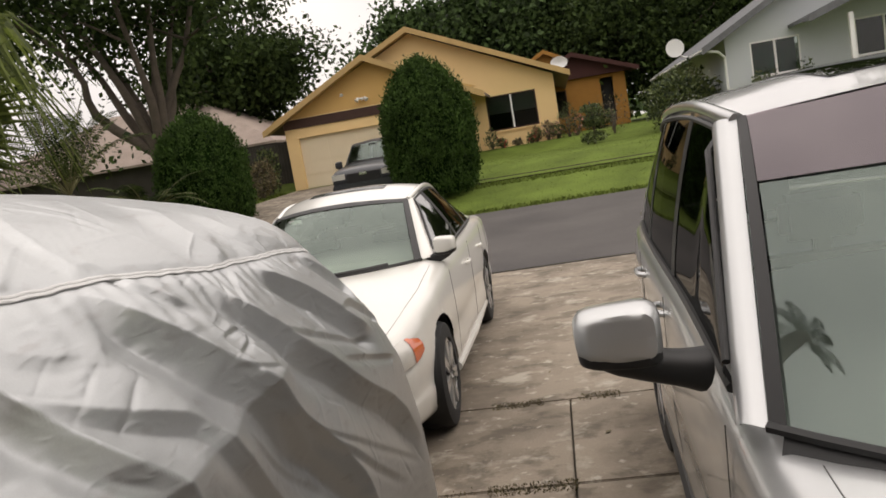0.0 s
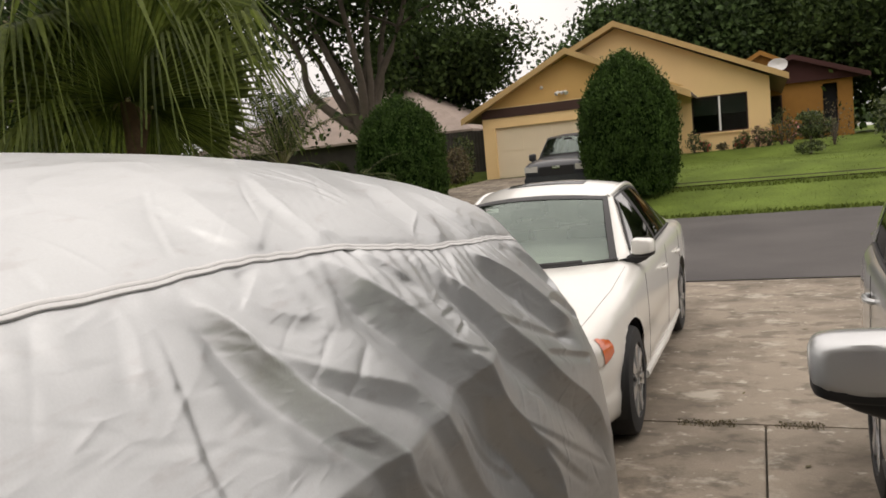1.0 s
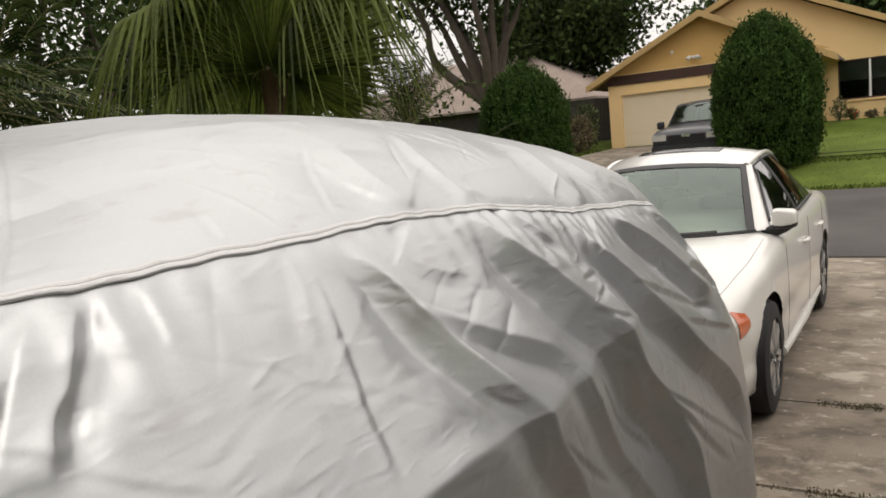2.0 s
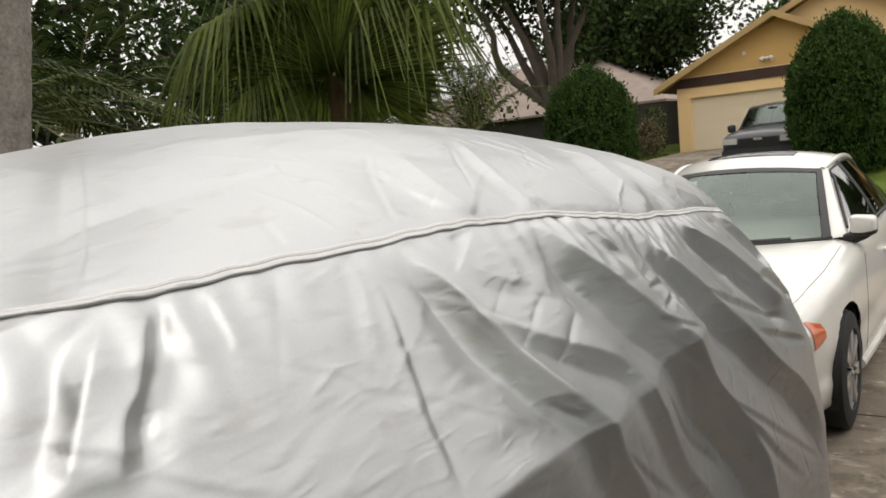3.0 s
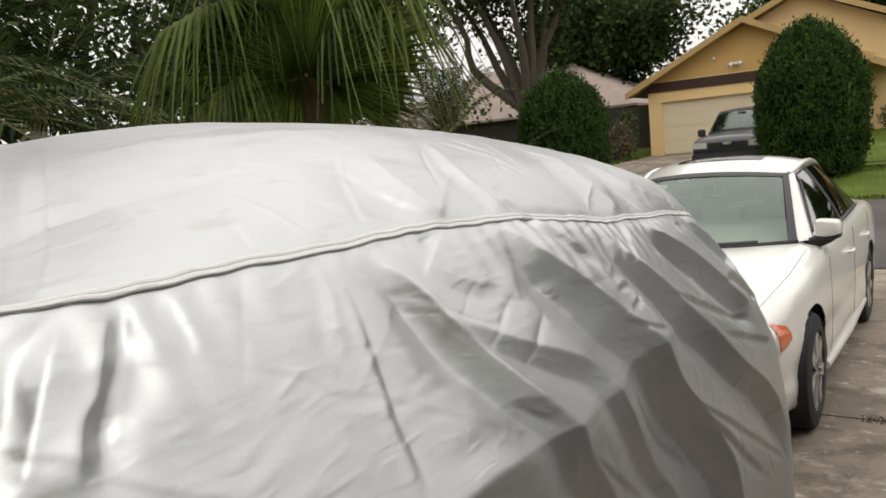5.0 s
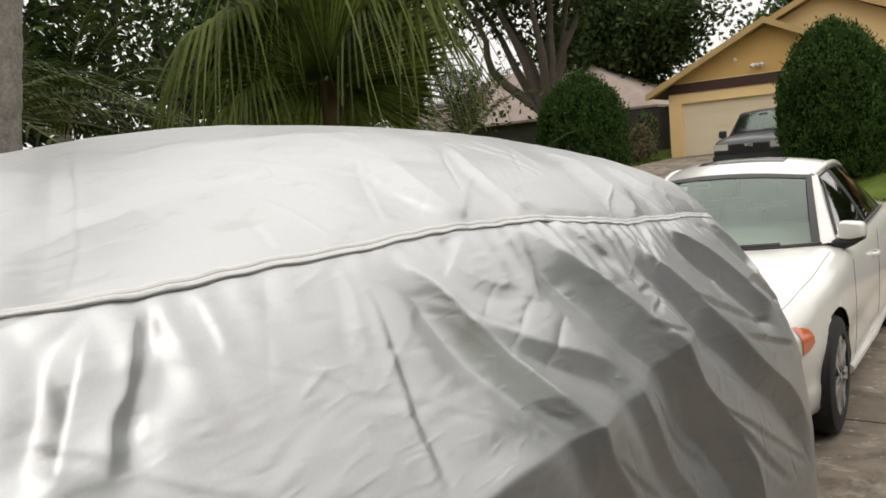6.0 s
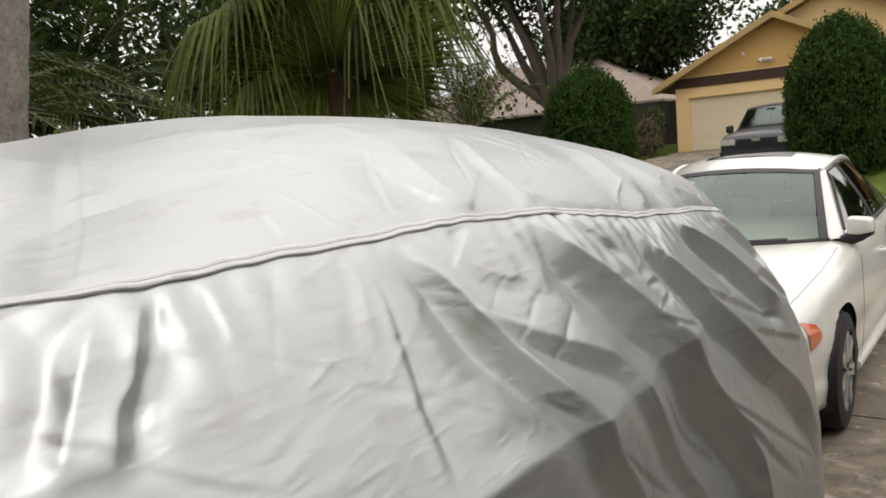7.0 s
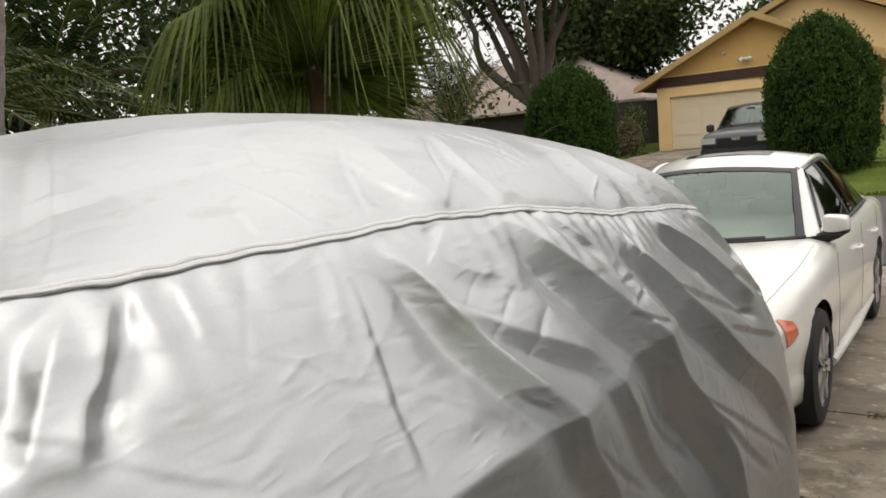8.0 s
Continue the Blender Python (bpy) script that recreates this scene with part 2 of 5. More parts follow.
def thing(name, base, label, category, group="", kind=""):
    ob = new(name)
    ob.location = base
    ob["base"] = tuple(base)
    ob.empty_display_size = 0.2
    return tagged(ob, label, category, group, kind)


def box(x0, y0, z0, x1, y1, z1, bevel=0.0, m=None):
    bm = bmesh.new()
    bmesh.ops.create_cube(bm, size=1, matrix=(m or Matrix()) @ Matrix.Translation(((x0 + x1) / 2, (y0 + y1) / 2, (z0 + z1) / 2)) @ Matrix.Diagonal((x1 - x0, y1 - y0, z1 - z0, 1)))
    if bevel:
        bmesh.ops.bevel(bm, geom=bm.edges[:], offset=bevel, segments=2, affect="EDGES")
    return bm


def boxes(*specs):
    """Several boxes as (verts, faces)."""
    v, f = [], []
    for x0, y0, z0, x1, y1, z1 in specs:
        k = len(v)
        v += [(x, y, z) for z in (z0, z1) for y in (y0, y1) for x in (x0, x1)]
        f += [tuple(k + i for i in q) for q in ((0, 2, 3, 1), (4, 5, 7, 6), (0, 1, 5, 4), (2, 6, 7, 3), (0, 4, 6, 2), (1, 3, 7, 5))]
    return v, f


def join(*geos):
    v, f = [], []
    for gv, gf in geos:
        k = len(v)
        v += [tuple(q) for q in gv]
        f += [tuple(k + i for i in q) for q in gf]
    return v, f


def grid(rows):
    """Faces between rows of points of equal length."""
    n = len(rows[0])
    v = [tuple(p) for r in rows for p in r]
    f = [(i * n + j, i * n + j + 1, (i + 1) * n + j + 1, (i + 1) * n + j) for i in range(len(rows) - 1) for j in range(n - 1)]
    return v, f


def tube(path, radii, n=8, caps=True):
    v, f = [], []
    path = [Vector(p) for p in path]
    for i, p in enumerate(path):
        d = (path[min(i + 1, len(path) - 1)] - path[max(i - 1, 0)]).normalized()
        s = d.cross(Vector((0.31, 0.2, 0.93)))
        s = s.normalized() if s.length > 1e-4 else Vector((1, 0, 0))
        t = d.cross(s)
        r = float(radii[i]) if hasattr(radii, "__len__") else radii
        v += [p + r * (math.cos(2 * math.pi * k / n) * s + math.sin(2 * math.pi * k / n) * t) for k in range(n)]
    for i in range(len(path) - 1):
        f += [(i * n + k, i * n + (k + 1) % n, (i + 1) * n + (k + 1) % n, (i + 1) * n + k) for k in range(n)]
    if caps:
        f += [tuple(range(n))[::-1], tuple((len(path) - 1) * n + k for k in range(n))]
    return v, f


def smooth(points, n):
    """Catmull-Rom samples through the points."""
    p = np.array([tuple(q) for q in points], float)
    p = np.vstack([2 * p[0] - p[1], p, 2 * p[-1] - p[-2]])
    out = []
    m = len(p) - 3
    for k in range(n):
        u = k / (n - 1) * m
        i = min(int(u), m - 1)
        t = u - i
        a, b, c, d = p[i:i + 4]
        out.append(0.5 * (2 * b + (c - a) * t + (2 * a - 5 * b + 4 * c - d) * t * t + (3 * b - a - 3 * c + d) * t ** 3))
    return np.array(out)


def ruled(a, b, n, bulge=0.0, side=(0, 0, 1)):
    """A sheet between two curves, bulged outward in its middle."""
    side = np.array(side, float)
    rows = []
    for i in range(n):
        t = i / (n - 1)
        rows.append((1 - t) * np.array(a) + t * np.array(b) + side * bulge * 4 * t * (1 - t))
    return grid(rows)


def lathe(profile, cx, cy, cz, n=36):
    """Turned about an axis along x. profile: (x, r)."""
    rows = [[(cx + x, cy + r * math.cos(2 * math.pi * k / n), cz + r * math.sin(2 * math.pi * k / n)) for k in range(n + 1)] for x, r in profile]
    return grid(rows)


def mirror_x(geo):
    v, f = geo
    return [(-p[0], p[1], p[2]) for p in v], [tuple(reversed(q)) for q in f]


def leaf_quads(centres, size, rng, up=0.0, aspect=0.5, sag=0.0):
    """Small four-sided leaves with random turns."""
    n = len(centres)
    d = rng.normal(size=(n, 3))
    d[:, 2] += up
    d /= np.linalg.norm(d, axis=1)[:, None]
    s = np.cross(d, rng.normal(size=(n, 3)))
    s /= np.linalg.norm(s, axis=1)[:, None]
    L = size * rng.uniform(0.6, 1.3, (n, 1))
    w = L * aspect * 0.5
    c = np.asarray(centres)
    q = np.stack([c, c + d * L * 0.5 + s * w, c + d * L, c + d * L * 0.5 - s * w], 1).reshape(-1, 3)
    if sag:
        q[2::4, 2] -= sag * L[:, 0]
    return q, [(4 * i, 4 * i + 1, 4 * i + 2, 4 * i + 3) for i in range(n)]


# ---- ground, road, driveway ----
def ground_z(y):
    return float(np.interp(y, [-60, 10.2, 18.4, 18.7, 20.5, 22.0, 24.5, 29.6, 31.2, 45, 70, 400], [-0.05, -0.05, 0.10, 0.20, 0.42, 0.72, 1.06, 1.25, 1.58, 1.8, 2.2, 6.0]))


ys = [-400, -60, -20, 0, 5, 10.2, 14, 18.4, 18.7, 19.5, 20.5, 21.2, 22.0, 23, 24.5, 27, 29.6, 31.2, 36, 45, 70, 150, 400]
xs = [-400, -120, -60, -30, -15, -5, 5, 15, 30, 60, 120, 400]
ground = part("ground", grid([[(x, y, ground_z(y)) for x in xs] for y in ys]), M_grass)
tagged(ground, "green lawn rising gently away from the street", "ground", kind="structure")
ry = [10.22, 12, 14.5, 17, 18.45]
rz = [0.0, 0.04, 0.08, 0.12, 0.15]
road = part("road", join(grid([[(x, y, z) for x in (-150, -40, -10, 0, 10, 40, 150)] for y, z in zip(ry, rz)]),
                         boxes((-150, 10.2, -0.2, 150, 10.22, -0.004))), M_asphalt)
tagged(road, "worn dark grey asphalt street with faint patches", "road", kind="structure")

driveway = thing("driveway", (0, 5, -0.06), "stained old concrete driveway slabs with weedy joints", "driveway", kind="structure")
part("joint_bed", boxes((-4.6, -6.0, -0.06, 5.2, 10.17, -0.025)), M_joint, driveway)
slab_rows = [(4.712, 10.11, (-4.6, 5.2)), (3.48, 4.70, (-4.6, -2.6, -1.28, 0.085, 1.45, 2.8, 5.2)), (2.25, 3.465, (-4.6, -2.6, -1.28, 0.085, 1.45, 2.8, 5.2)),
             (-1.5, 2.238, (-4.6, -1.28, 0.085, 2.8, 5.2)), (-6.0, -1.512, (-4.6, 0.085, 5.2))]
for y0, y1, cuts in slab_rows:
    for xa, xb in zip(cuts, cuts[1:]):
        part("slab", box(xa + 0.006, y0, -0.05, xb - 0.006, y1, 0.0, 0.006), M_concrete, driveway)

# the drive of the house across the street, and the sunken front walk
drive_far = part("driveway_opposite", grid([[(x, y, ground_z(y) + 0.02) for x in (-10.0, -7.5, -4.9)] for y in (18.5, 20.5, 22, 24.5, 27, 29.5)]), M_concrete)
tagged(drive_far, "grey concrete drive leading to the garage", "driveway", kind="structure")
walk_v, walk_f = grid([[(x, y, z) for x in np.linspace(-4.6, 30, 24)] for y, z in ((21.86, 0.73), (21.9, 0.62), (22.35, 0.66), (22.42, 0.80))])
tagged(part("front_walk", (walk_v, walk_f), M_joint), "narrow sunken footpath edge crossing the lawn", "path", kind="structure")
rng = np.random.default_rng(3)


def blades(n, x0, x1, y0, y1, h, rng, zf):
    x, y = rng.uniform(x0, x1, n), rng.uniform(y0, y1, n)
    z = np.array([zf(q) for q in y])
    a = rng.uniform(0, math.pi, n)
    w = h * rng.uniform(0.15, 0.35, n)
    hh = h * rng.uniform(0.5, 1.3, n)
    lean = rng.normal(0, 0.4 * h, (n, 2))
    p = np.stack([np.stack([x - w * np.cos(a), y - w * np.sin(a), z], 1), np.stack([x + w * np.cos(a), y + w * np.sin(a), z], 1),
                  np.stack([x + lean[:, 0], y + lean[:, 1], z + hh], 1)], 1).reshape(-1, 3)
    return p, [(3 * i, 3 * i + 1, 3 * i + 2) for i in range(n)]


lawn_geo = join(blades(9000, -4.7, 14, 18.46, 31.5, 0.03, rng, ground_z), blades(6000, -4.7, 14, 21.4, 21.86, 0.06, rng, ground_z), blades(5000, -4.7, 14, 18.42, 18.7, 0.07, rng, ground_z),
                blades(7000, -16, -10.1, 18.5, 29, 0.09, rng, ground_z))
tagged(part("grass", lawn_geo, M_blade, sharp=180), "short green lawn grass with an untrimmed verge", "grass", kind="stuff")
weeds = []
for x0, x1, y, n in ((-0.42, -0.08, 4.70, 520), (0.14, 0.40, 4.71, 300), (-1.2, 0.5, 4.706, 14), (-0.35, 0.10, 3.46, 700), (-0.9, -0.4, 3.472, 100), (-1.2, 2.4, 3.472, 20), (-3.9, 3.8, 10.19, 40)):
    weeds.append(blades(n, x0, x1, y - 0.06, y + 0.06, 0.016, rng, lambda q: -0.004))
tagged(part("joint_weeds", join(*weeds), M_weed, sharp=180), "dry brown weeds growing out of the slab joints", "weeds", kind="stuff")
leaf_spots = [(0.68, 8.66), (-0.3, 6.4), (0.1, 9.6), (-0.05, 5.3), (0.4, 7.3), (0.3, 4.1), (-0.2, 3.9)]
for x, y in leaf_spots:
    lf = part("fallen_leaf", leaf_quads([(x, y, 0.006)], 0.07, np.random.default_rng(int(100 * y)), aspect=0.5), M_weed)
    lf.data.transform(Matrix.Translation((x, y, 0.008)) @ Matrix.Diagonal((1, 1, 0.12, 1)) @ Matrix.Translation((-x, -y, -0.008)))
    tagged(lf, "small dry brown leaf lying on the concrete", "leaf", "leaves on the driveway")


# ---- vehicles ----
def body_shell(p, style):
    """Lower body as a loft along the car with wheel arches cut out. Local: x across, y from the front bumper back, z up."""
    L, W = p["length"], p["half"]
    st = np.concatenate([np.array([0, 0.015, 0.04, 0.08]), np.arange(0.12, L - 0.1, 0.04), np.array([L - 0.08, L - 0.04, L - 0.015, L])])
    rows = []
    for y in st:
        w = W * np.interp(y, [0, 0.02, 0.06, 0.14, 0.3, 0.55, 0.95, L - 0.8, L - 0.35, L - 0.12, L - 0.03, L], p["plan"])
        zt = np.interp(y, [a for a, _ in p["shoulder"]], [b for _, b in p["shoulder"]])
        zb = np.interp(y, [0, 0.25, 0.6, L - 0.6, L - 0.2, L], [p["clear"] + 0.08, p["clear"], p["clear"] - 0.02, p["clear"] - 0.02, p["clear"] + 0.04, p["clear"] + 0.12])
        c = np.interp(y, [0, 0.3, 1.0, L - 0.9, L - 0.1, L], p["crown"])
        zm = zb + 0.42 * (zt - zb)
        half = smooth([(w - 0.10, zb), (w - 0.03, zb + 0.05), (w - 0.008, zb + 0.16), (w - 0.014, zm - 0.03), (w, zm + 0.10), (w - 0.012, zt - 0.16), (w - 0.030, zt - 0.06), (w - 0.075, zt - 0.012), (w - 0.15, zt + 0.004),
                       (w * 0.62, zt + 0.55 * c), (w * 0.30, zt + 0.9 * c), (0, zt + c)], 34)
        right = [(q[0], y, q[1]) for q in half]
        rows.append(right + [(-q[0], y, q[2]) for q in right[-2::-1]])
    v, f = grid(rows)
    n = len(rows[0])
    for base in (0, (len(rows) - 1) * n):
        f += [(base + i, base + i + 1, base + n - 2 - i, base + n - 1 - i) for i in range(n // 2)]
    bm = bmesh.new()
    bv = [bm.verts.new(q) for q in v]
    for q in f:
        u = []
        for i in q:
            if bv[i] not in u:
                u.append(bv[i])
        if len(u) > 2:
            try:
                bm.faces.new(u)
            except ValueError:
                pass
    for hub in p["hubs"]:
        ra = p["arch"]
        out = [q for q in bm.faces if abs(q.calc_center_median().x) > W - 0.30 and math.hypot(q.calc_center_median().y - hub, q.calc_center_median().z - p["wheel"]) < ra]
        bmesh.ops.delete(bm, geom=out, context="FACES")
        for q in bm.verts:
            if q.is_boundary and abs(q.co.x) > W - 0.34:
                dy, dz = q.co.y - hub, q.co.z - p["wheel"]
                r = math.hypot(dy, dz)
                if 0.5 * ra < r < ra + 0.09 and q.co.z > p["clear"] - 0.01:
                    q.co.y, q.co.z = hub + dy * ra / r, p["wheel"] + dz * ra / r
    return bm


def wheel(parent, x, y, r, side, spokes, name="wheel"):
    """Tyre with tread, alloy rim with spokes, centre cap. side: +1 looks to +x."""
    s, w = side, 0.11
    tyre_profile = [(-w, r * 0.66), (-w * 1.02, r * 0.8), (-w * 0.9, r * 0.95), (-w * 0.6, r), (w * 0.6, r), (w * 0.9, r * 0.95), (w * 1.02, r * 0.8), (w, r * 0.68), (w * 0.8, r * 0.64)]
    ob = part(name, lathe([(x_ * s, q) for x_, q in tyre_profile], x, y, r, 44), M_rubber, parent, "black rubber tyre on an alloy rim")
    ri = r * 0.68
    rim = lathe([(-w * s, ri * 0.96), (w * 0.3 * s, ri * 0.93), (w * 0.86 * s, ri * 0.95), (w * 0.92 * s, ri), (w * 0.8 * s, ri * 1.01)], x, y, r, 44)
    part("rim", rim, M_rim, ob)
    part("brake_disc", lathe([(w * 0.1 * s, 0.02), (w * 0.1 * s, ri * 0.8)], x, y, r, 30), M_black, ob)
    sp = []
    for k in range(spokes):
        a = 2 * math.pi * k / spokes
        for off in (-0.09, 0.09):
            m = Matrix.Translation((x, y, r)) @ Matrix.Rotation(a + off, 4, "X")
            b, f = boxes((min(w * 0.6 * s, w * 0.96 * s), -0.016, 0.03, max(w * 0.6 * s, w * 0.96 * s), 0.016, ri * 0.99))
            sp.append(([m @ Vector(q) for q in b], f))
    part("spokes", join(*sp), M_rim, ob)
    part("centre_cap", lathe([(w * 0.88 * s, 0.0), (w * 0.88 * s, 0.035), (w * 0.5 * s, 0.045)], x, y, r, 18), M_rim, ob)
    return ob


def seat(parent, x, y, z):
    geo = join(box_geo(x - 0.24, y - 0.25, z, x + 0.24, y + 0.25, z + 0.16), box_geo(x - 0.23, y + 0.2, z + 0.1, x + 0.23, y + 0.33, z + 0.66), box_geo(x - 0.13, y + 0.25, z + 0.70, x + 0.13, y + 0.34, z + 0.86),
               box_geo(x - 0.03, y + 0.28, z + 0.6, x + 0.03, y + 0.31, z + 0.75))
    part("seat", geo, M_seat, parent)


def box_geo(x0, y0, z0, x1, y1, z1, bevel=0.03):
    bm = box(x0, y0, z0, x1, y1, z1, min(bevel, 0.3 * min(x1 - x0, y1 - y0, z1 - z0)))
    bm.verts.index_update()
    geo = [q.co.copy() for q in bm.verts], [tuple(q.index for q in f.verts) for f in bm.faces]
    bm.free()
    return geo


def mirror_pod(parent, x, y, z, s, size, paint, lower):
    """Door mirror: painted cap over a black foot. s: +1 on the +x side."""
    w, h, d = size
    rows = []
    for t, k in ((0.0, 0.62), (0.04, 0.82), (0.25, 0.96), (0.6, 1.0), (0.9, 0.97), (1.0, 0.93)):
        ring = []
        for a in np.linspace(0, 2 * math.pi, 29):
            ca, sa = math.cos(a), math.sin(a)
            px = math.copysign(abs(ca) ** 0.46, ca) * w / 2 * k
            pz = math.copysign(abs(sa) ** 0.46, sa) * h / 2 * k
            pz *= 1 - 0.10 * px * s / (w / 2)
            ring.append((x + px * 1.0, y + d * (t - 0.5) - 0.25 * d * (s * px / w) ** 2 * (1 - t) + 0.22 * d * max(0, s * px / w), z + pz))
        rows.append(ring)
    v, f = grid(rows)
    f.append(tuple(range(28))[::-1])
    ob = part("door_mirror", (v, f), paint, parent, "painted door mirror on a black foot", sharp=50)
    ring = rows[-1]
    part("mirror_glass", ([(q[0], y + d * 0.45, q[2]) for q in ring[:28]], [tuple(range(28))]), M_chrome, ob)
    if lower:
        shell = [[(x + (q[0] - x) * 0.97, q[1] + 0.004, z - h * 0.30 + min(0.0, q[2] - z) * 0.62) for q in r] for r in rows]
        shell_v, shell_f = grid(shell)
        shell_f.append(tuple(range(28))[::-1])
        part("mirror_underside", (shell_v, shell_f), M_black, ob, "black plastic underside", sharp=60)
        part("mirror_foot", tube(smooth([(x + s * w * 0.30, y + 0.01, z - h * 0.50), (x - s * w * 0.1, y + 0.02, z - h * 0.58), (x - s * w * 0.5, y + 0.04, z - h * 0.80), (x - s * (w * 0.5 + lower), y + 0.07, z - h * 1.0)], 10),
                                 [0.012, 0.024, 0.034, 0.038, 0.040, 0.040, 0.040, 0.042, 0.046, 0.052], 12), M_black, ob)
    return ob


def vehicle(name, base, p, label, category, group=""):
    car = thing(name, (0, 0, 0), label, category, group)
    paint, W, L = p["paint"], p["half"], p["length"]
    body = part("body", body_shell(p, name), paint, car, sharp=40)
    for hub in p["hubs"]:
        for s in (1, -1):
            liner = [grid([[(s * (W - 0.33 + 0.295 * k), hub + (p["arch"] + 0.004) * math.cos(a), p["wheel"] + (p["arch"] + 0.004) * math.sin(a)) for a in np.linspace(-0.35, math.pi + 0.35, 24)] for k in (0, 1)]), boxes((min(s * (W - 0.34), s * (W - 0.32)), hub - p["arch"], 0.12, max(s * (W - 0.34), s * (W - 0.32)), hub + p["arch"], p["wheel"] + p["arch"]))]
            part("wheel_arch_liner", join(*liner), M_black, car)
            wheel(car, s * (W - 0.125), hub, p["wheel"], s, p["spokes"])
    part("underbody", boxes((-W + 0.33, 0.3, p["clear"] - 0.01, W - 0.33, L - 0.3, p["clear"] + 0.05)), M_black, car)
    # greenhouse curves for the +x half
    c0, c1, h0, h1 = (np.array(p[k], float) for k in ("cowl_mid", "cowl_end", "head_mid", "head_end"))
    t0, t1, r0, r1 = (np.array(p[k], float) for k in ("tail_mid", "tail_end", "rear_mid", "rear_end"))

    def arc(mid, end, n=25):
        x = np.linspace(-1, 1, n)
        out = np.outer(np.abs(x) ** 2.2, end - mid) + mid
        out[:, 0] = x * end[0]
        return out

    cowl, head, tail, rear = arc(c0, c1), arc(h0, h1), arc(t0, t1), arc(r0, r1)
    rail = smooth([h1, *[np.array(q, float) for q in p["rail"]], t1], 40)
    roof_rows = []
    for i in range(40):
        u = i / 39
        x = np.linspace(-1, 1, 25)
        e = rail[i]
        mid_z = e[2] + np.interp(u, [0, 0.35, 0.7, 1], [h0[2] - h1[2], p["crown_roof"], p["crown_roof"], t0[2] - t1[2]])
        mid_y = e[1] + np.interp(u, [0, 1], [h0[1] - h1[1], t0[1] - t1[1]])
        k = np.abs(x) ** 2.6
        roof_rows.append(np.stack([x * e[0], mid_y + k * (e[1] - mid_y), mid_z + k * (e[2] - mid_z)], 1))
    part("roof", grid(roof_rows), paint, car, sharp=60)
    if p.get("sunroof"):
        a, b, wx = p["sunroof"]
        sel = []
        for i in range(a, b):
            r = np.array(roof_rows[i])
            r = r[(25 - wx) // 2:(25 + wx) // 2 + 1] + np.array([0, 0, 0.002])
            sel.append(r)
        part("sunroof", grid(sel), M_black if p.get("sunroof_black") else M_sunroof, car, "dark glass sunroof")
        rim = [*[q[0] for q in sel], *list(sel[-1][1:]), *[q[-1] for q in sel[::-1][1:]], *list(sel[0][::-1][1:-1])]
        part("sunroof_seal", tube([Vector(q) for q in rim] + [Vector(rim[0])], 0.002, 6), M_black, car)
    ws = ruled(cowl, head, 14, p.get("ws_bulge", 0.035), (0, -0.6, 0.8))
    part("windscreen", ws, M_glass, car, "reflecting laminated windscreen", sharp=180).visible_shadow = False
    rows14 = [np.array(ws[0][25 * i:25 * i + 25]) for i in range(14)]
    nrm = np.array([0, -0.005, 0.006])
    bands = [grid([[rows14[i][a] + nrm, (1 - p.get("strip", 1.0)) * rows14[i][a] + p.get("strip", 1.0) * rows14[i][b] + nrm] for i in range(14)]) for a, b in ((0, 1), (24, 23))]
    for strip in bands:
        part("windscreen_surround", strip, M_black, car)
    part("windscreen_seal", tube([Vector(q) for q in cowl + nrm], 0.012, 6), M_black, car)
    part("shade_band", grid([rows14[i] + nrm * 0.6 for i in p.get("band", (12, 13))]), p.get("band_mat", M_black), car)
    part("rear_window", ruled(tail, rear, 10, 0.03, (0, 0.6, 0.8)), M_privacy, car)
    for s in (1, -1):
        mx = np.array([s, 1, 1])
        belt = smooth([np.array(q, float) for q in p["belt"]], 40)
        pillar_edge = np.linspace(c1 + np.array(p["pillar"][0]), h1 + np.array(p["pillar"][1]), 12)
        side_edge = np.vstack([pillar_edge, rail[2:], np.linspace(t1, r1, 10)[1:]])
        # outer frame line follows the screen pillar, the roof rail and the rear pillar
        m = len(side_edge)
        ys_belt = np.interp(np.linspace(0, 1, m), np.linspace(0, 1, 40), belt[:, 1])
        belt_m = np.stack([np.interp(ys_belt, belt[:, 1], belt[:, 0]), ys_belt, np.interp(ys_belt, belt[:, 1], belt[:, 2])], 1)

        def on_side(y, k):
            """Point on the side glass plane: k = 0 at the belt, 1 at the frame line above it."""
            lo = np.array([np.interp(y, belt[:, 1], belt[:, q]) for q in range(3)])
            hi = np.array([np.interp(y, side_edge[:, 1], side_edge[:, q]) for q in range(3)])
            lo[1] = hi[1] = y
            out = (1 - k) * lo + k * hi
            out[0] += 0.035 * 4 * k * (1 - k) * 0.5
            return out * mx
        y_lo, y_hi = side_edge[0, 1], side_edge[-1, 1]
        yy = np.linspace(y_lo, y_hi, 60)
        part("side_frame", grid([[on_side(y, k) - np.array([s * 0.012, 0, 0]) for k in (0.9, 0.95, 1.0)] for y in yy]), paint, car, sharp=60)
        # pillars join the screen edge and the side plane
        edge, outer = np.linspace(c1, h1, 12), pillar_edge
        pil = [(edge + k * (outer - edge) + np.array([0.014, -0.006, 0.012]) * math.sin(math.pi * min(k, 1))) * mx for k in (0, 0.25, 0.5, 0.75, 1.0)]
        part("front_pillar", grid(pil), paint, car, sharp=70)
        part("roof_rail", tube([Vector(q * mx + np.array([0, 0, -0.004])) for q in rail], 0.022, 8), paint, car, sharp=80)
        part("rear_pillar", grid([[on_side(y, k) + np.array([s * 0.004, 0, 0]) for k in np.linspace(0, 1, 6)] for y in np.linspace(p["c_pillar"], y_hi, 10)]), paint, car)
        ends = p["windows"]
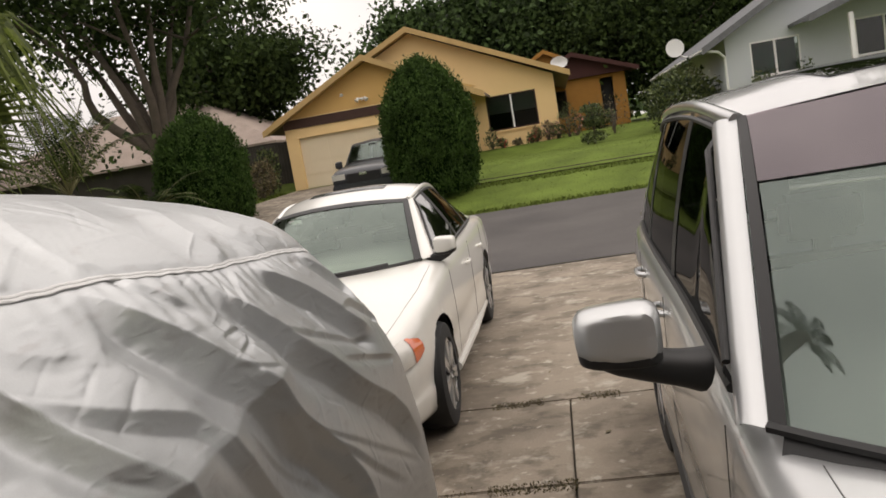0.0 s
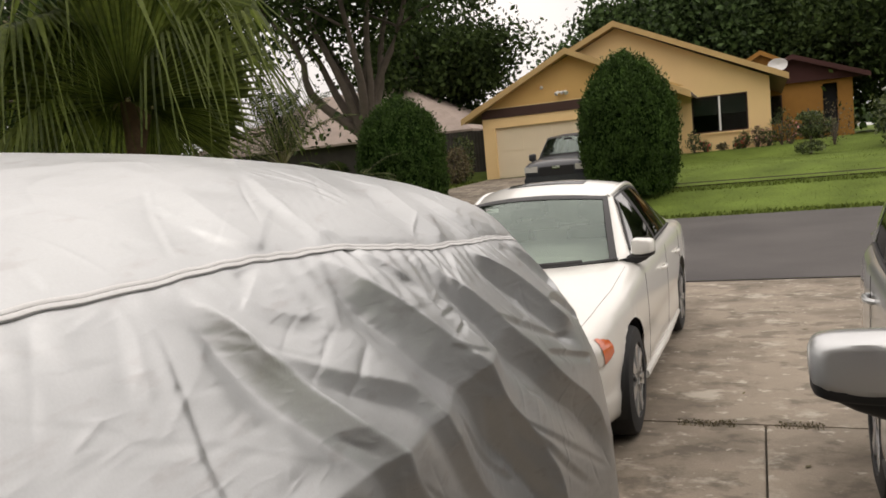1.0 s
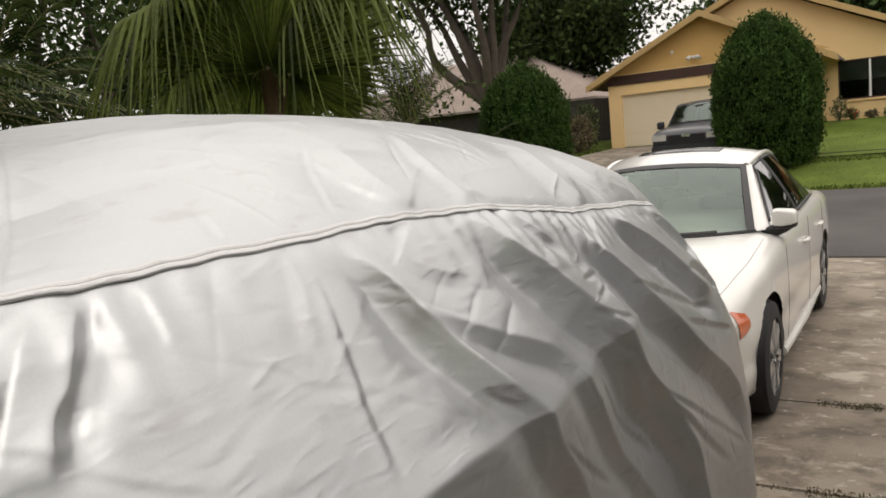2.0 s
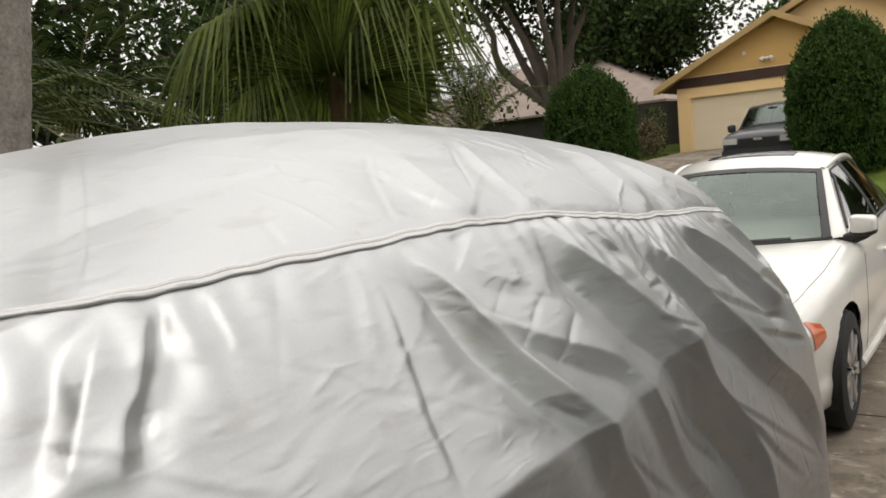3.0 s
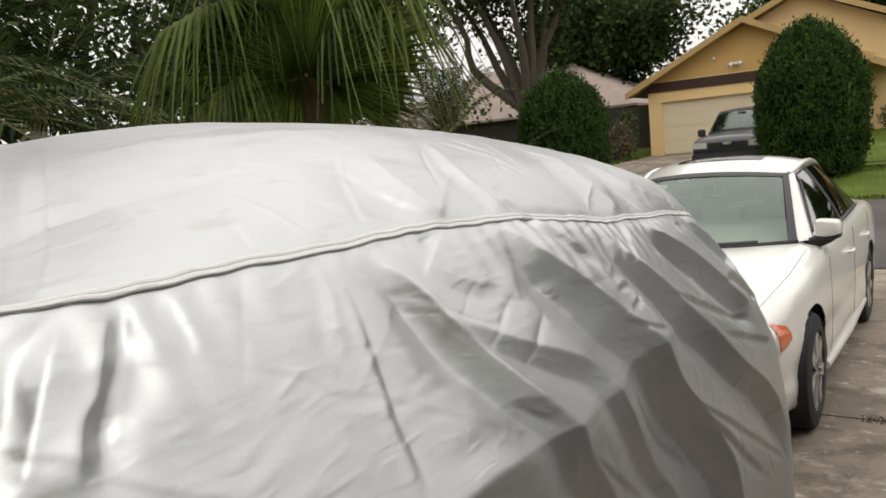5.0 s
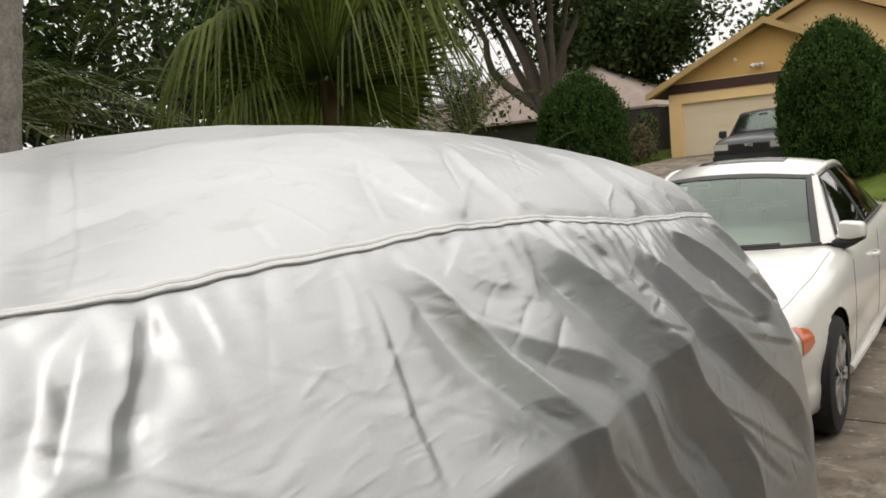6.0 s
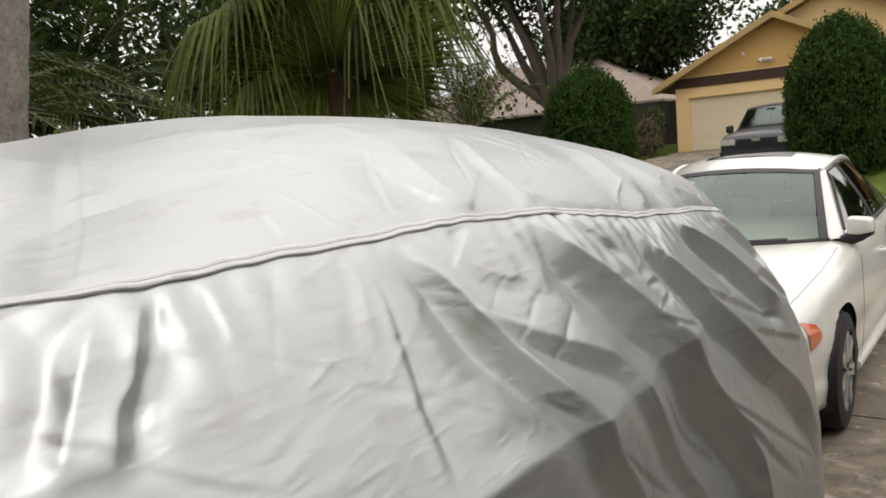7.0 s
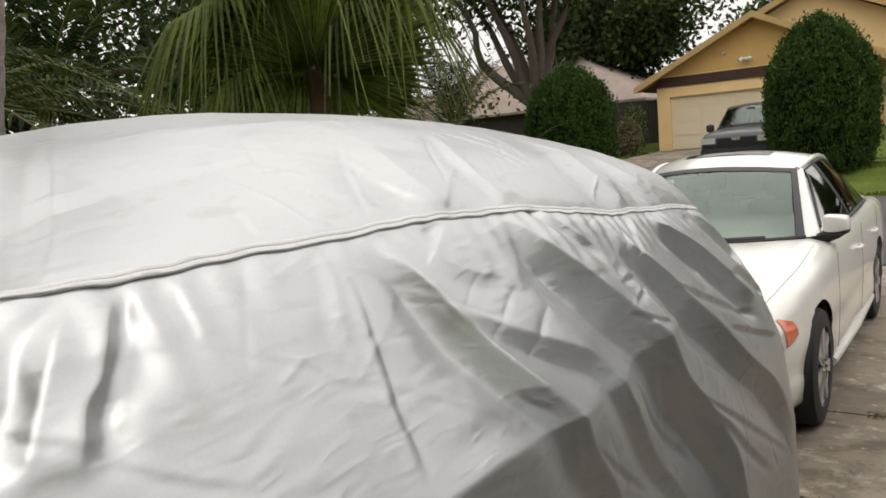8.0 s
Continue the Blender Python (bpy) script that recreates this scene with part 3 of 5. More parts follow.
        for a, b in zip(ends, ends[1:]):
            cols = np.linspace(a + 0.025, b - 0.025, 16)
            glass = [[on_side(y, k) for k in np.linspace(0.02, 0.93, 8)] for y in cols]
            part("side_window", grid(glass), M_privacy, car, "dark tinted side window").visible_shadow = False
            part("window_pillar", grid([[on_side(y, k) + np.array([s * 0.003, 0, 0]) for k in np.linspace(0, 0.96, 6)] for y in (b - 0.04, b + 0.04)]), M_black, car)
        top_line = [Vector(on_side(y, 0.93) + np.array([s * 0.004, 0, 0])) for y in np.linspace(y_lo + 0.12, p["c_pillar"], 30)]
        low_line = [Vector(on_side(y, 0.0) + np.array([s * 0.006, 0, 0.004])) for y in np.linspace(y_lo + 0.1, p["c_pillar"], 30)]
        part("window_trim", join(tube(top_line, 0.010, 6), tube(low_line, 0.012, 6)), p.get("trim", M_black), car)
        for hy in p["handles"]:
            x = W - 0.02
            part("door_handle", join(tube(smooth([(s * (x - 0.01), hy - 0.09, p["handle_z"]), (s * (x + 0.03), hy - 0.06, p["handle_z"] + 0.004), (s * (x + 0.032), hy + 0.05, p["handle_z"] + 0.006), (s * (x - 0.005), hy + 0.085, p["handle_z"])], 10), 0.013, 8)), p.get("handle_mat", paint), car)
        mirror_pod(car, s * p["mirror"][0], p["mirror"][1], p["mirror"][2], s, p["mirror_size"], paint, p["mirror_foot"])
        gap = []
        for yg in np.linspace(0.32, c1[1] - 0.12, 16):
            w_g = W * np.interp(yg, [0, 0.02, 0.06, 0.14, 0.3, 0.55, 0.95, L - 0.8], p["plan"][:8])
            gap.append((s * (w_g - 0.13), yg, float(np.interp(yg, [a for a, _ in p["shoulder"]], [b for _, b in p["shoulder"]])) + 0.002))
        part("hood_gap", tube(gap, 0.0013, 5), M_gap, car)
        for y0 in p["door_cuts"]:
            zt = np.interp(y0, [a for a, _ in p["shoulder"]], [b for _, b in p["shoulder"]])
            line = [(s * (W - 0.014 + 0.012 * math.sin(math.pi * k)), y0 + p.get("cut_lean", 0.03) * k, p["clear"] + 0.12 + k * (zt - p["clear"] - 0.16)) for k in np.linspace(0, 1, 14)]
            part("door_gap", tube(line, 0.0015, 5), M_gap, car)
        part("sill_trim", tube([(s * (W - 0.035), p["hubs"][0] + p["arch"], p["clear"] + 0.06), (s * (W - 0.02), sum(p["hubs"]) / 2, p["clear"] + 0.055), (s * (W - 0.035), p["hubs"][1] - p["arch"], p["clear"] + 0.06)], 0.03, 8), p.get("sill", M_black), car)
        hl = p["lamp"]
        rows = []
        for i in range(9):
            u = i / 8
            y = hl[0] + (hl[1] - hl[0]) * u
            w_here = W * np.interp(y, [0, 0.02, 0.06, 0.14, 0.3, 0.55, 0.95], p["plan"][:7])
            mid_z, tall_z = (hl[2] + hl[3] + hl[4] * u) / 2, (hl[3] - hl[2]) / 2 * math.sqrt(max(0.05, 1 - abs(1.7 * u - 0.85) ** 2.6))
            zz = np.linspace(mid_z - tall_z, mid_z + tall_z, 6)
            rows.append([(s * (w_here + 0.006 - 0.05 * (k / 5) ** 3), y - 0.004, zz[k]) for k in range(6)])
        lamp = part("headlight", grid(rows), M_lens, car, "clear headlight with an amber corner", sharp=180)
        part("amber_marker", grid([[(q[0] + s * 0.004, q[1] - 0.001, q[2]) for q in r] for r in rows[p.get("amber", 5):]]), M_amber, lamp)
    # front
    g = p["grille"]
    gr = boxes(*[(-g[0], -0.022, z, g[0], 0.02, z + 0.018) for z in np.arange(g[1], g[2], 0.045)])
    part("grille", gr, M_chrome if p.get("grille_chrome") else M_black, car)
    part("grille_backing", boxes((-g[0], -0.012, g[1] - 0.02, g[0], 0.02, g[2] + 0.02)), M_black, car)
    part("bumper_intake", boxes((-g[0] * 1.2, -0.010, p["clear"] + 0.12, g[0] * 1.2, 0.02, p["clear"] + 0.24)), M_black, car)
    # wipers and cowl
    part("cowl_panel", grid([cowl * np.array([0.97, 1, 1]) + np.array([0, -0.015, 0.004]), cowl + np.array([0, -0.065, -0.05])]), M_black, car)
    for x0, x1 in ((-0.62 * c1[0], 0.05), (0.05, 0.72 * c1[0])):
        pts = [np.array([x, np.interp(abs(x) ** 2.2, [0, c1[0] ** 2.2], [c0[1], c1[1]]) - 0.005, np.interp(abs(x) ** 2.2, [0, c1[0] ** 2.2], [c0[2], c1[2]]) + 0.022]) for x in np.linspace(x0, x1, 8)]
        part("wiper", tube([Vector(q) for q in pts], 0.012, 6), M_black, car)
    # cabin
    part("dashboard", box_geo(-c1[0] + 0.08, c0[1] + 0.22, c0[2] - 0.28, c1[0] - 0.08, c0[1] + 0.62, c0[2] - 0.06, 0.06), M_dash, car)
    cab_lo, cab_hi = c0[1] + 0.2, r0[1] - 0.1
    part("cabin_floor", boxes((-W + 0.14, cab_lo, 0.40, W - 0.14, cab_hi, 0.44), (-W + 0.12, cab_lo, 0.4, -W + 0.15, cab_hi, c0[2] - 0.06), (W - 0.15, cab_lo, 0.4, W - 0.12, cab_hi, c0[2] - 0.06), (-W + 0.14, cab_hi - 0.03, 0.4, W - 0.14, cab_hi, c0[2])), M_dash, car)
    for x in (-0.38, 0.38):
        seat(car, x, p["seat_y"], 0.48)
        seat(car, x, p["seat_y"] + 0.9, 0.48)
    ring = [(0.38 + 0.18 * math.cos(a), p["seat_y"] - 0.52 + 0.05 * math.sin(a), c0[2] - 0.19 + 0.17 * math.sin(a)) for a in np.linspace(0, 2 * math.pi, 25)]
    part("steering_wheel", tube(ring, 0.014, 6), M_black, car)
    part("rear_view_mirror", box_geo(-0.12, h0[1] - 0.20, h0[2] - 0.15, 0.12, h0[1] - 0.17, h0[2] - 0.08, 0.01), M_black, car)
    car.location = base
    if p.get("turn"):
        car.rotation_euler = (0, 0, radians(p["turn"]))
    return car


SEDAN = dict(paint=M_white, length=4.85, half=0.925, clear=0.20, wheel=0.33, arch=0.375, hubs=(0.95, 3.785), spokes=7,
             plan=(0.56, 0.65, 0.73, 0.81, 0.89, 0.945, 0.985, 1.0, 0.97, 0.91, 0.84, 0.78),
             shoulder=((0, 0.56), (0.03, 0.62), (0.10, 0.68), (0.25, 0.745), (0.6, 0.83), (1.1, 0.90), (1.6, 0.955), (2.6, 0.985), (3.7, 1.01), (4.4, 1.00), (4.78, 0.95), (4.85, 0.85)),
             crown=(0.03, 0.06, 0.075, 0.05, 0.03, 0.02), cowl_mid=(0, 1.22, 0.985), cowl_end=(0.715, 1.60, 0.975), head_mid=(0, 2.12, 1.425), head_end=(0.545, 2.34, 1.375), crown_roof=0.075,
             rail=((0.578, 2.75, 1.44), (0.575, 3.2, 1.43)), tail_mid=(0, 3.50, 1.43), tail_end=(0.54, 3.75, 1.335), rear_mid=(0, 4.25, 1.04), rear_end=(0.62, 4.25, 1.00),
             belt=((0.83, 1.55, 0.965), (0.835, 2.2, 0.985), (0.83, 3.2, 1.01), (0.79, 4.26, 1.015)), windows=(1.66, 2.66, 3.45, 3.85), c_pillar=3.80, handles=(2.45, 3.42), handle_z=0.80,
             mirror=(0.89, 1.60, 1.06), mirror_size=(0.155, 0.115, 0.12), mirror_foot=0.03, door_cuts=(1.45, 2.62, 3.62), lamp=(0.10, 0.46, 0.57, 0.71, 0.05), amber=5, grille=(0.36, 0.42, 0.60),
             grille_chrome=True, seat_y=2.35, sunroof=(10, 15, 13), trim=M_black, sill=M_white, strip=0.7, pillar=((0.085, 0.06, -0.012), (0.035, 0.06, -0.015)))
white_car = vehicle("white_sedan", (-1.512, 3.54, 0.0), SEDAN, "pearl white four-door sedan with tinted side windows, parked on the driveway", "car")
part("inspection_sticker", boxes((-0.34, 2.02, 1.33, -0.24, 2.024, 1.36)), M_whitetrim, white_car).matrix_parent_inverse = Matrix()

SUV = dict(paint=M_silver, length=4.6, half=0.93, clear=0.26, wheel=0.36, arch=0.41, hubs=(0.92, 3.60), spokes=5,
           plan=(0.78, 0.84, 0.88, 0.92, 0.955, 0.98, 1.0, 1.0, 0.975, 0.93, 0.88, 0.84),
           shoulder=((0, 0.70), (0.04, 0.80), (0.15, 0.88), (0.4, 0.95), (0.9, 1.01), (1.4, 1.05), (2.4, 1.075), (3.6, 1.10), (4.4, 1.11), (4.6, 1.08)),
           crown=(0.03, 0.05, 0.06, 0.05, 0.03, 0.02), cowl_mid=(0, 0.70, 1.05), cowl_end=(0.86, 1.17, 1.05), head_mid=(0, 1.66, 1.665), head_end=(0.715, 1.87, 1.625), crown_roof=0.06,
           rail=((0.72, 2.6, 1.69), (0.705, 3.5, 1.68)), tail_mid=(0, 4.2, 1.68), tail_end=(0.64, 4.2, 1.60), rear_mid=(0, 4.5, 1.15), rear_end=(0.72, 4.45, 1.12),
           belt=((0.89, 1.20, 1.075), (0.87, 2.2, 1.09), (0.87, 3.4, 1.115), (0.82, 4.5, 1.13)), windows=(1.34, 2.50, 3.35, 4.02), c_pillar=4.0, handles=(2.62, 3.42), handle_z=0.96,
           mirror=(1.11, 1.36, 1.22), mirror_size=(0.19, 0.122, 0.12), mirror_foot=0.08, door_cuts=(1.30, 2.46, 3.42), lamp=(0.06, 0.5, 0.72, 0.84, 0.08), amber=6, grille=(0.42, 0.62, 0.78),
           grille_chrome=True, seat_y=2.15, sunroof=(6, 18, 15), trim=M_black, band=(9, 10, 11, 12, 13), band_mat=M_band, handle_mat=M_silver, pillar=((0.05, 0.06, -0.012), (0.055, 0.06, -0.012)), strip=0.36, turn=-1.7)
silver_suv = vehicle("silver_suv", (1.36, 0.15, 0.0), SUV, "silver metallic sport utility vehicle parked on the driveway", "car")

TRUCK = dict(SUV, paint=M_navy, length=5.2, half=0.98, clear=0.38, wheel=0.38, arch=0.44, hubs=(0.95, 4.1), spokes=5,
             shoulder=((0, 0.86), (0.03, 0.96), (0.12, 1.03), (0.4, 1.09), (0.9, 1.14), (1.4, 1.19), (2.4, 1.19), (3.6, 1.18), (5.0, 1.18), (5.2, 1.14)),
             plan=(0.93, 0.95, 0.965, 0.975, 0.985, 0.99, 1.0, 1.0, 0.99, 0.97, 0.95, 0.93),
             cowl_mid=(0, 1.20, 1.27), cowl_end=(0.80, 1.42, 1.23), head_mid=(0, 1.95, 1.84), head_end=(0.70, 2.08, 1.79), rail=((0.72, 2.8, 1.86), (0.72, 4.0, 1.86)),
             tail_mid=(0, 4.9, 1.86), tail_end=(0.68, 4.9, 1.80), rear_mid=(0, 5.1, 1.2), rear_end=(0.8, 5.05, 1.18), belt=((0.90, 1.40, 1.17), (0.91, 2.2, 1.18), (0.91, 3.6, 1.20), (0.88, 5.1, 1.20)),
             windows=(1.45, 2.8, 3.8, 4.7), c_pillar=4.68, handles=(2.7, 3.7), handle_z=1.05, mirror=(1.12, 1.62, 1.26), mirror_size=(0.22, 0.20, 0.12), mirror_foot=0.05, door_cuts=(1.5, 2.8, 3.8),
             lamp=(-0.012, 0.14, 0.84, 1.0, 0.0), amber=8, grille=(0.50, 0.70, 0.92), grille_chrome=False, seat_y=2.4, sunroof=None, band=(12, 13), band_mat=M_black, handle_mat=M_black, pillar=((0.06, 0.05, -0.01), (0.03, 0.05, -0.01)), turn=0)
dark_truck = vehicle("dark_suv", (-5.22, 21.6, 0.66), TRUCK, "dark grey full-size sport utility vehicle facing the street before a garage", "car")
for s in (1, -1):
    part("front_lamp", boxes((s * 0.74 - 0.19, -0.03, 0.80, s * 0.74 + 0.19, 0.03, 0.96)), M_lens, dark_truck, "clear rectangular headlight").matrix_parent_inverse = Matrix()
part("bumper", box_geo(-0.95, -0.08, 0.46, 0.95, 0.12, 0.66, 0.03), M_navy, dark_truck).matrix_parent_inverse = Matrix()
part("grille_badge", boxes((-0.11, -0.04, 0.87, 0.11, -0.02, 0.95)), M_chrome, dark_truck).matrix_parent_inverse = Matrix()


# ---- the covered car: a silver cloth cover draped over a car ----
COVER_X = -1.42
PROFILE = smooth([(1.03, 0.06), (1.02, 0.35), (1.01, 0.65), (0.99, 1.0), (0.955, 1.2), (0.875, 1.4), (0.79, 1.55), (0.66, 1.665), (0.42, 1.75), (0.0, 1.80)], 460)
FOLDS = []


def crease(depth, width, rise, *line, flip=False, shelf=False):
    """A fold of the cloth along a line of (metres along the car, metres up the cloth from its hem): a crest with a steep flank of that width into a hollow on one side and a slow fall on the other.
    shelf: the cloth only turns over the crest, with no hollow."""
    FOLDS.append((depth, width, rise, line, flip, shelf))


# long folds that run down from the seam towards the bumper
crease(0.0374, 0.052, 0.11, (0.71, 1.55), (0.73, 1.51), (0.76, 1.47), (0.78, 1.43), (0.81, 1.37), (0.86, 1.30), (0.91, 1.23), (0.98, 1.15), (1.01, 1.09), (1.08, 1.02), (1.15, 0.94), (1.26, 0.80), (1.40, 0.62))
crease(0.0070, 0.028, 0.05, (0.78, 1.54), (0.81, 1.50), (0.85, 1.46), (0.91, 1.43), (0.97, 1.42))
crease(0.0229, 0.040, 0.08, (0.77, 1.42), (0.84, 1.37), (0.92, 1.32), (1.00, 1.28), (1.10, 1.23), (1.14, 1.19), (1.18, 1.14), (1.31, 1.00), (1.51, 0.81), (1.66, 0.64), (1.80, 0.46))
crease(0.0605, 0.078, 0.16, (1.02, 1.53), (1.09, 1.49), (1.15, 1.43), (1.23, 1.36), (1.32, 1.27), (1.42, 1.18), (1.50, 1.09), (1.65, 0.96), (1.78, 0.80), (1.86, 0.62), (1.95, 0.44), (2.02, 0.30))
crease(0.0526, 0.072, 0.14, (1.41, 1.49), (1.49, 1.41), (1.60, 1.31), (1.68, 1.23), (1.80, 1.15), (1.96, 1.03), (2.27, 0.84), (2.42, 0.72), (2.60, 0.55))
crease(0.0475, 0.066, 0.13, (1.73, 1.48), (1.83, 1.43), (1.97, 1.36), (2.09, 1.27), (2.18, 1.19), (2.33, 1.12))
crease(0.0240, 0.050, 0.09, (2.12, 1.51), (2.26, 1.45), (2.38, 1.34), (2.35, 1.24))
# the body's shoulder pressing through the cloth
crease(0.0660, 0.28, 0.12, (0.10, 1.15), (0.65, 1.165), (0.95, 1.15), (1.14, 1.15), (1.32, 1.17), (1.50, 1.195), (1.75, 1.23), shelf=True)
# shallow folds over the roof edge
crease(0.0144, 0.082, 0.118, (0.96, 1.77), (0.92, 1.66), (0.93, 1.59), (0.95, 1.55))
crease(0.0032, 0.016, 0.033, (0.854, 1.662), (0.886, 1.606), (0.936, 1.557))
crease(0.0062, 0.031, 0.099, (1.209, 1.803), (1.116, 1.662), (1.118, 1.585), (1.123, 1.532))
crease(0.0120, 0.100, 0.100, (1.78, 1.83), (1.64, 1.67), (1.64, 1.57), (1.69, 1.51))
crease(0.0120, 0.100, 0.090, (1.87, 1.73), (1.88, 1.62), (2.00, 1.58), (2.19, 1.56))
crease(0.0118, 0.020, 0.031, (1.133, 1.589), (1.182, 1.535), (1.221, 1.489), (1.279, 1.442), (1.363, 1.381))
crease(0.0020, 0.011, 0.019, (0.932, 1.803), (0.839, 1.699), (0.790, 1.628), (0.762, 1.571))
crease(0.0040, 0.016, 0.025, (0.874, 1.726), (0.863, 1.695), (0.862, 1.682))
crease(0.0031, 0.018, 0.020, (0.716, 1.658), (0.751, 1.632), (0.798, 1.610))
crease(0.0022, 0.010, 0.019, (0.558, 1.662), (0.553, 1.624), (0.543, 1.585))
# the upright ridge near the front pillar, and gathers under the seam
crease(0.012, 0.026, 0.03, (0.27, 1.56), (0.23, 1.51), (0.19, 1.45), (0.16, 1.40))
crease(0.0070, 0.035, 0.02, (0.67, 2.30), (0.37, 1.78), (0.29, 1.65), (0.26, 1.59))
crease(0.014, 0.029, 0.032, (0.32, 1.56), (0.29, 1.52), (0.26, 1.47), (0.23, 1.44), (0.20, 1.37), flip=True)
crease(0.0044, 0.015, 0.024, (0.35, 1.56), (0.32, 1.51), (0.28, 1.45), (0.25, 1.40))
crease(-0.0035, 0.016, 0.016, (0.64, 1.52), (0.64, 1.46), (0.63, 1.40), (0.62, 1.34), (0.61, 1.29), (0.61, 1.25), (0.60, 1.18))
crease(0.0022, 0.010, 0.019, (0.390, 1.550), (0.390, 1.506), (0.388, 1.471))
crease(0.0036, 0.024, 0.037, (0.61, 1.56), (0.61, 1.50), (0.59, 1.45), (0.57, 1.39))
# packing creases
crease(0.0009, 0.010, 0.012, (0.305, 1.528), (0.383, 1.471), (0.507, 1.401), (0.537, 1.369), (0.607, 1.340), (0.727, 1.266), (0.841, 1.199), (0.950, 1.143))
crease(0.0018, 0.010, 0.012, (0.150, 1.489), (0.183, 1.442), (0.225, 1.412), (0.260, 1.377), (0.317, 1.335), (0.405, 1.285))
crease(0.0010, 0.010, 0.014, (0.645, 1.510), (0.706, 1.478), (0.762, 1.460))
crease(0.0009, 0.010, 0.012, (0.752, 1.335), (0.699, 1.326), (0.652, 1.317))
crease(0.0009, 0.010, 0.012, (0.819, 1.299), (0.746, 1.294), (0.684, 1.304))
# thin pulled wrinkles and crumples
crease(0.0148, 0.025, 0.047, (1.404, 1.152), (1.544, 1.010), (1.693, 0.847), (1.844, 0.672))
crease(0.0112, 0.019, 0.032, (1.509, 1.086), (1.652, 0.960), (1.887, 0.793), (2.275, 0.562))
crease(0.0092, 0.018, 0.038, (1.254, 1.148), (1.378, 1.035), (1.571, 0.891), (1.639, 0.840))
crease(0.0076, 0.015, 0.031, (1.513, 1.059), (1.775, 0.912), (2.206, 0.696), (2.491, 0.548))
crease(0.0058, 0.011, 0.022, (1.013, 1.094), (1.150, 1.000), (1.362, 0.870))
crease(0.0140, 0.020, 0.062, (1.863, 1.130), (2.120, 1.071), (2.471, 0.965))
crease(0.0170, 0.028, 0.044, (2.064, 1.256), (2.257, 1.275), (2.446, 1.194), (2.475, 1.114))
crease(0.0108, 0.018, 0.029, (1.587, 1.285), (1.775, 1.237), (2.038, 1.161), (2.276, 1.114))
crease(0.0013, 0.010, 0.012, (0.848, 1.369), (0.898, 1.365), (0.937, 1.369))
crease(0.0019, 0.010, 0.012, (0.894, 1.385), (0.929, 1.381), (0.958, 1.385))
crease(0.0015, 0.010, 0.013, (0.887, 1.435), (0.937, 1.420), (0.973, 1.412))
crease(0.0014, 0.010, 0.012, (0.939, 1.405), (0.982, 1.389), (1.030, 1.373))
crease(0.0062, 0.010, 0.013, (1.324, 1.322), (1.411, 1.331), (1.465, 1.331))
crease(0.0062, 0.010, 0.014, (1.331, 1.275), (1.412, 1.290), (1.465, 1.313))
crease(0.0054, 0.010, 0.012, (1.310, 1.261), (1.392, 1.232), (1.483, 1.208))
crease(0.0098, 0.014, 0.020, (1.687, 1.082), (1.700, 1.043), (1.838, 0.981), flip=True)
crease(0.0044, 0.010, 0.014, (0.834, 1.532), (0.879, 1.539), (0.908, 1.535))


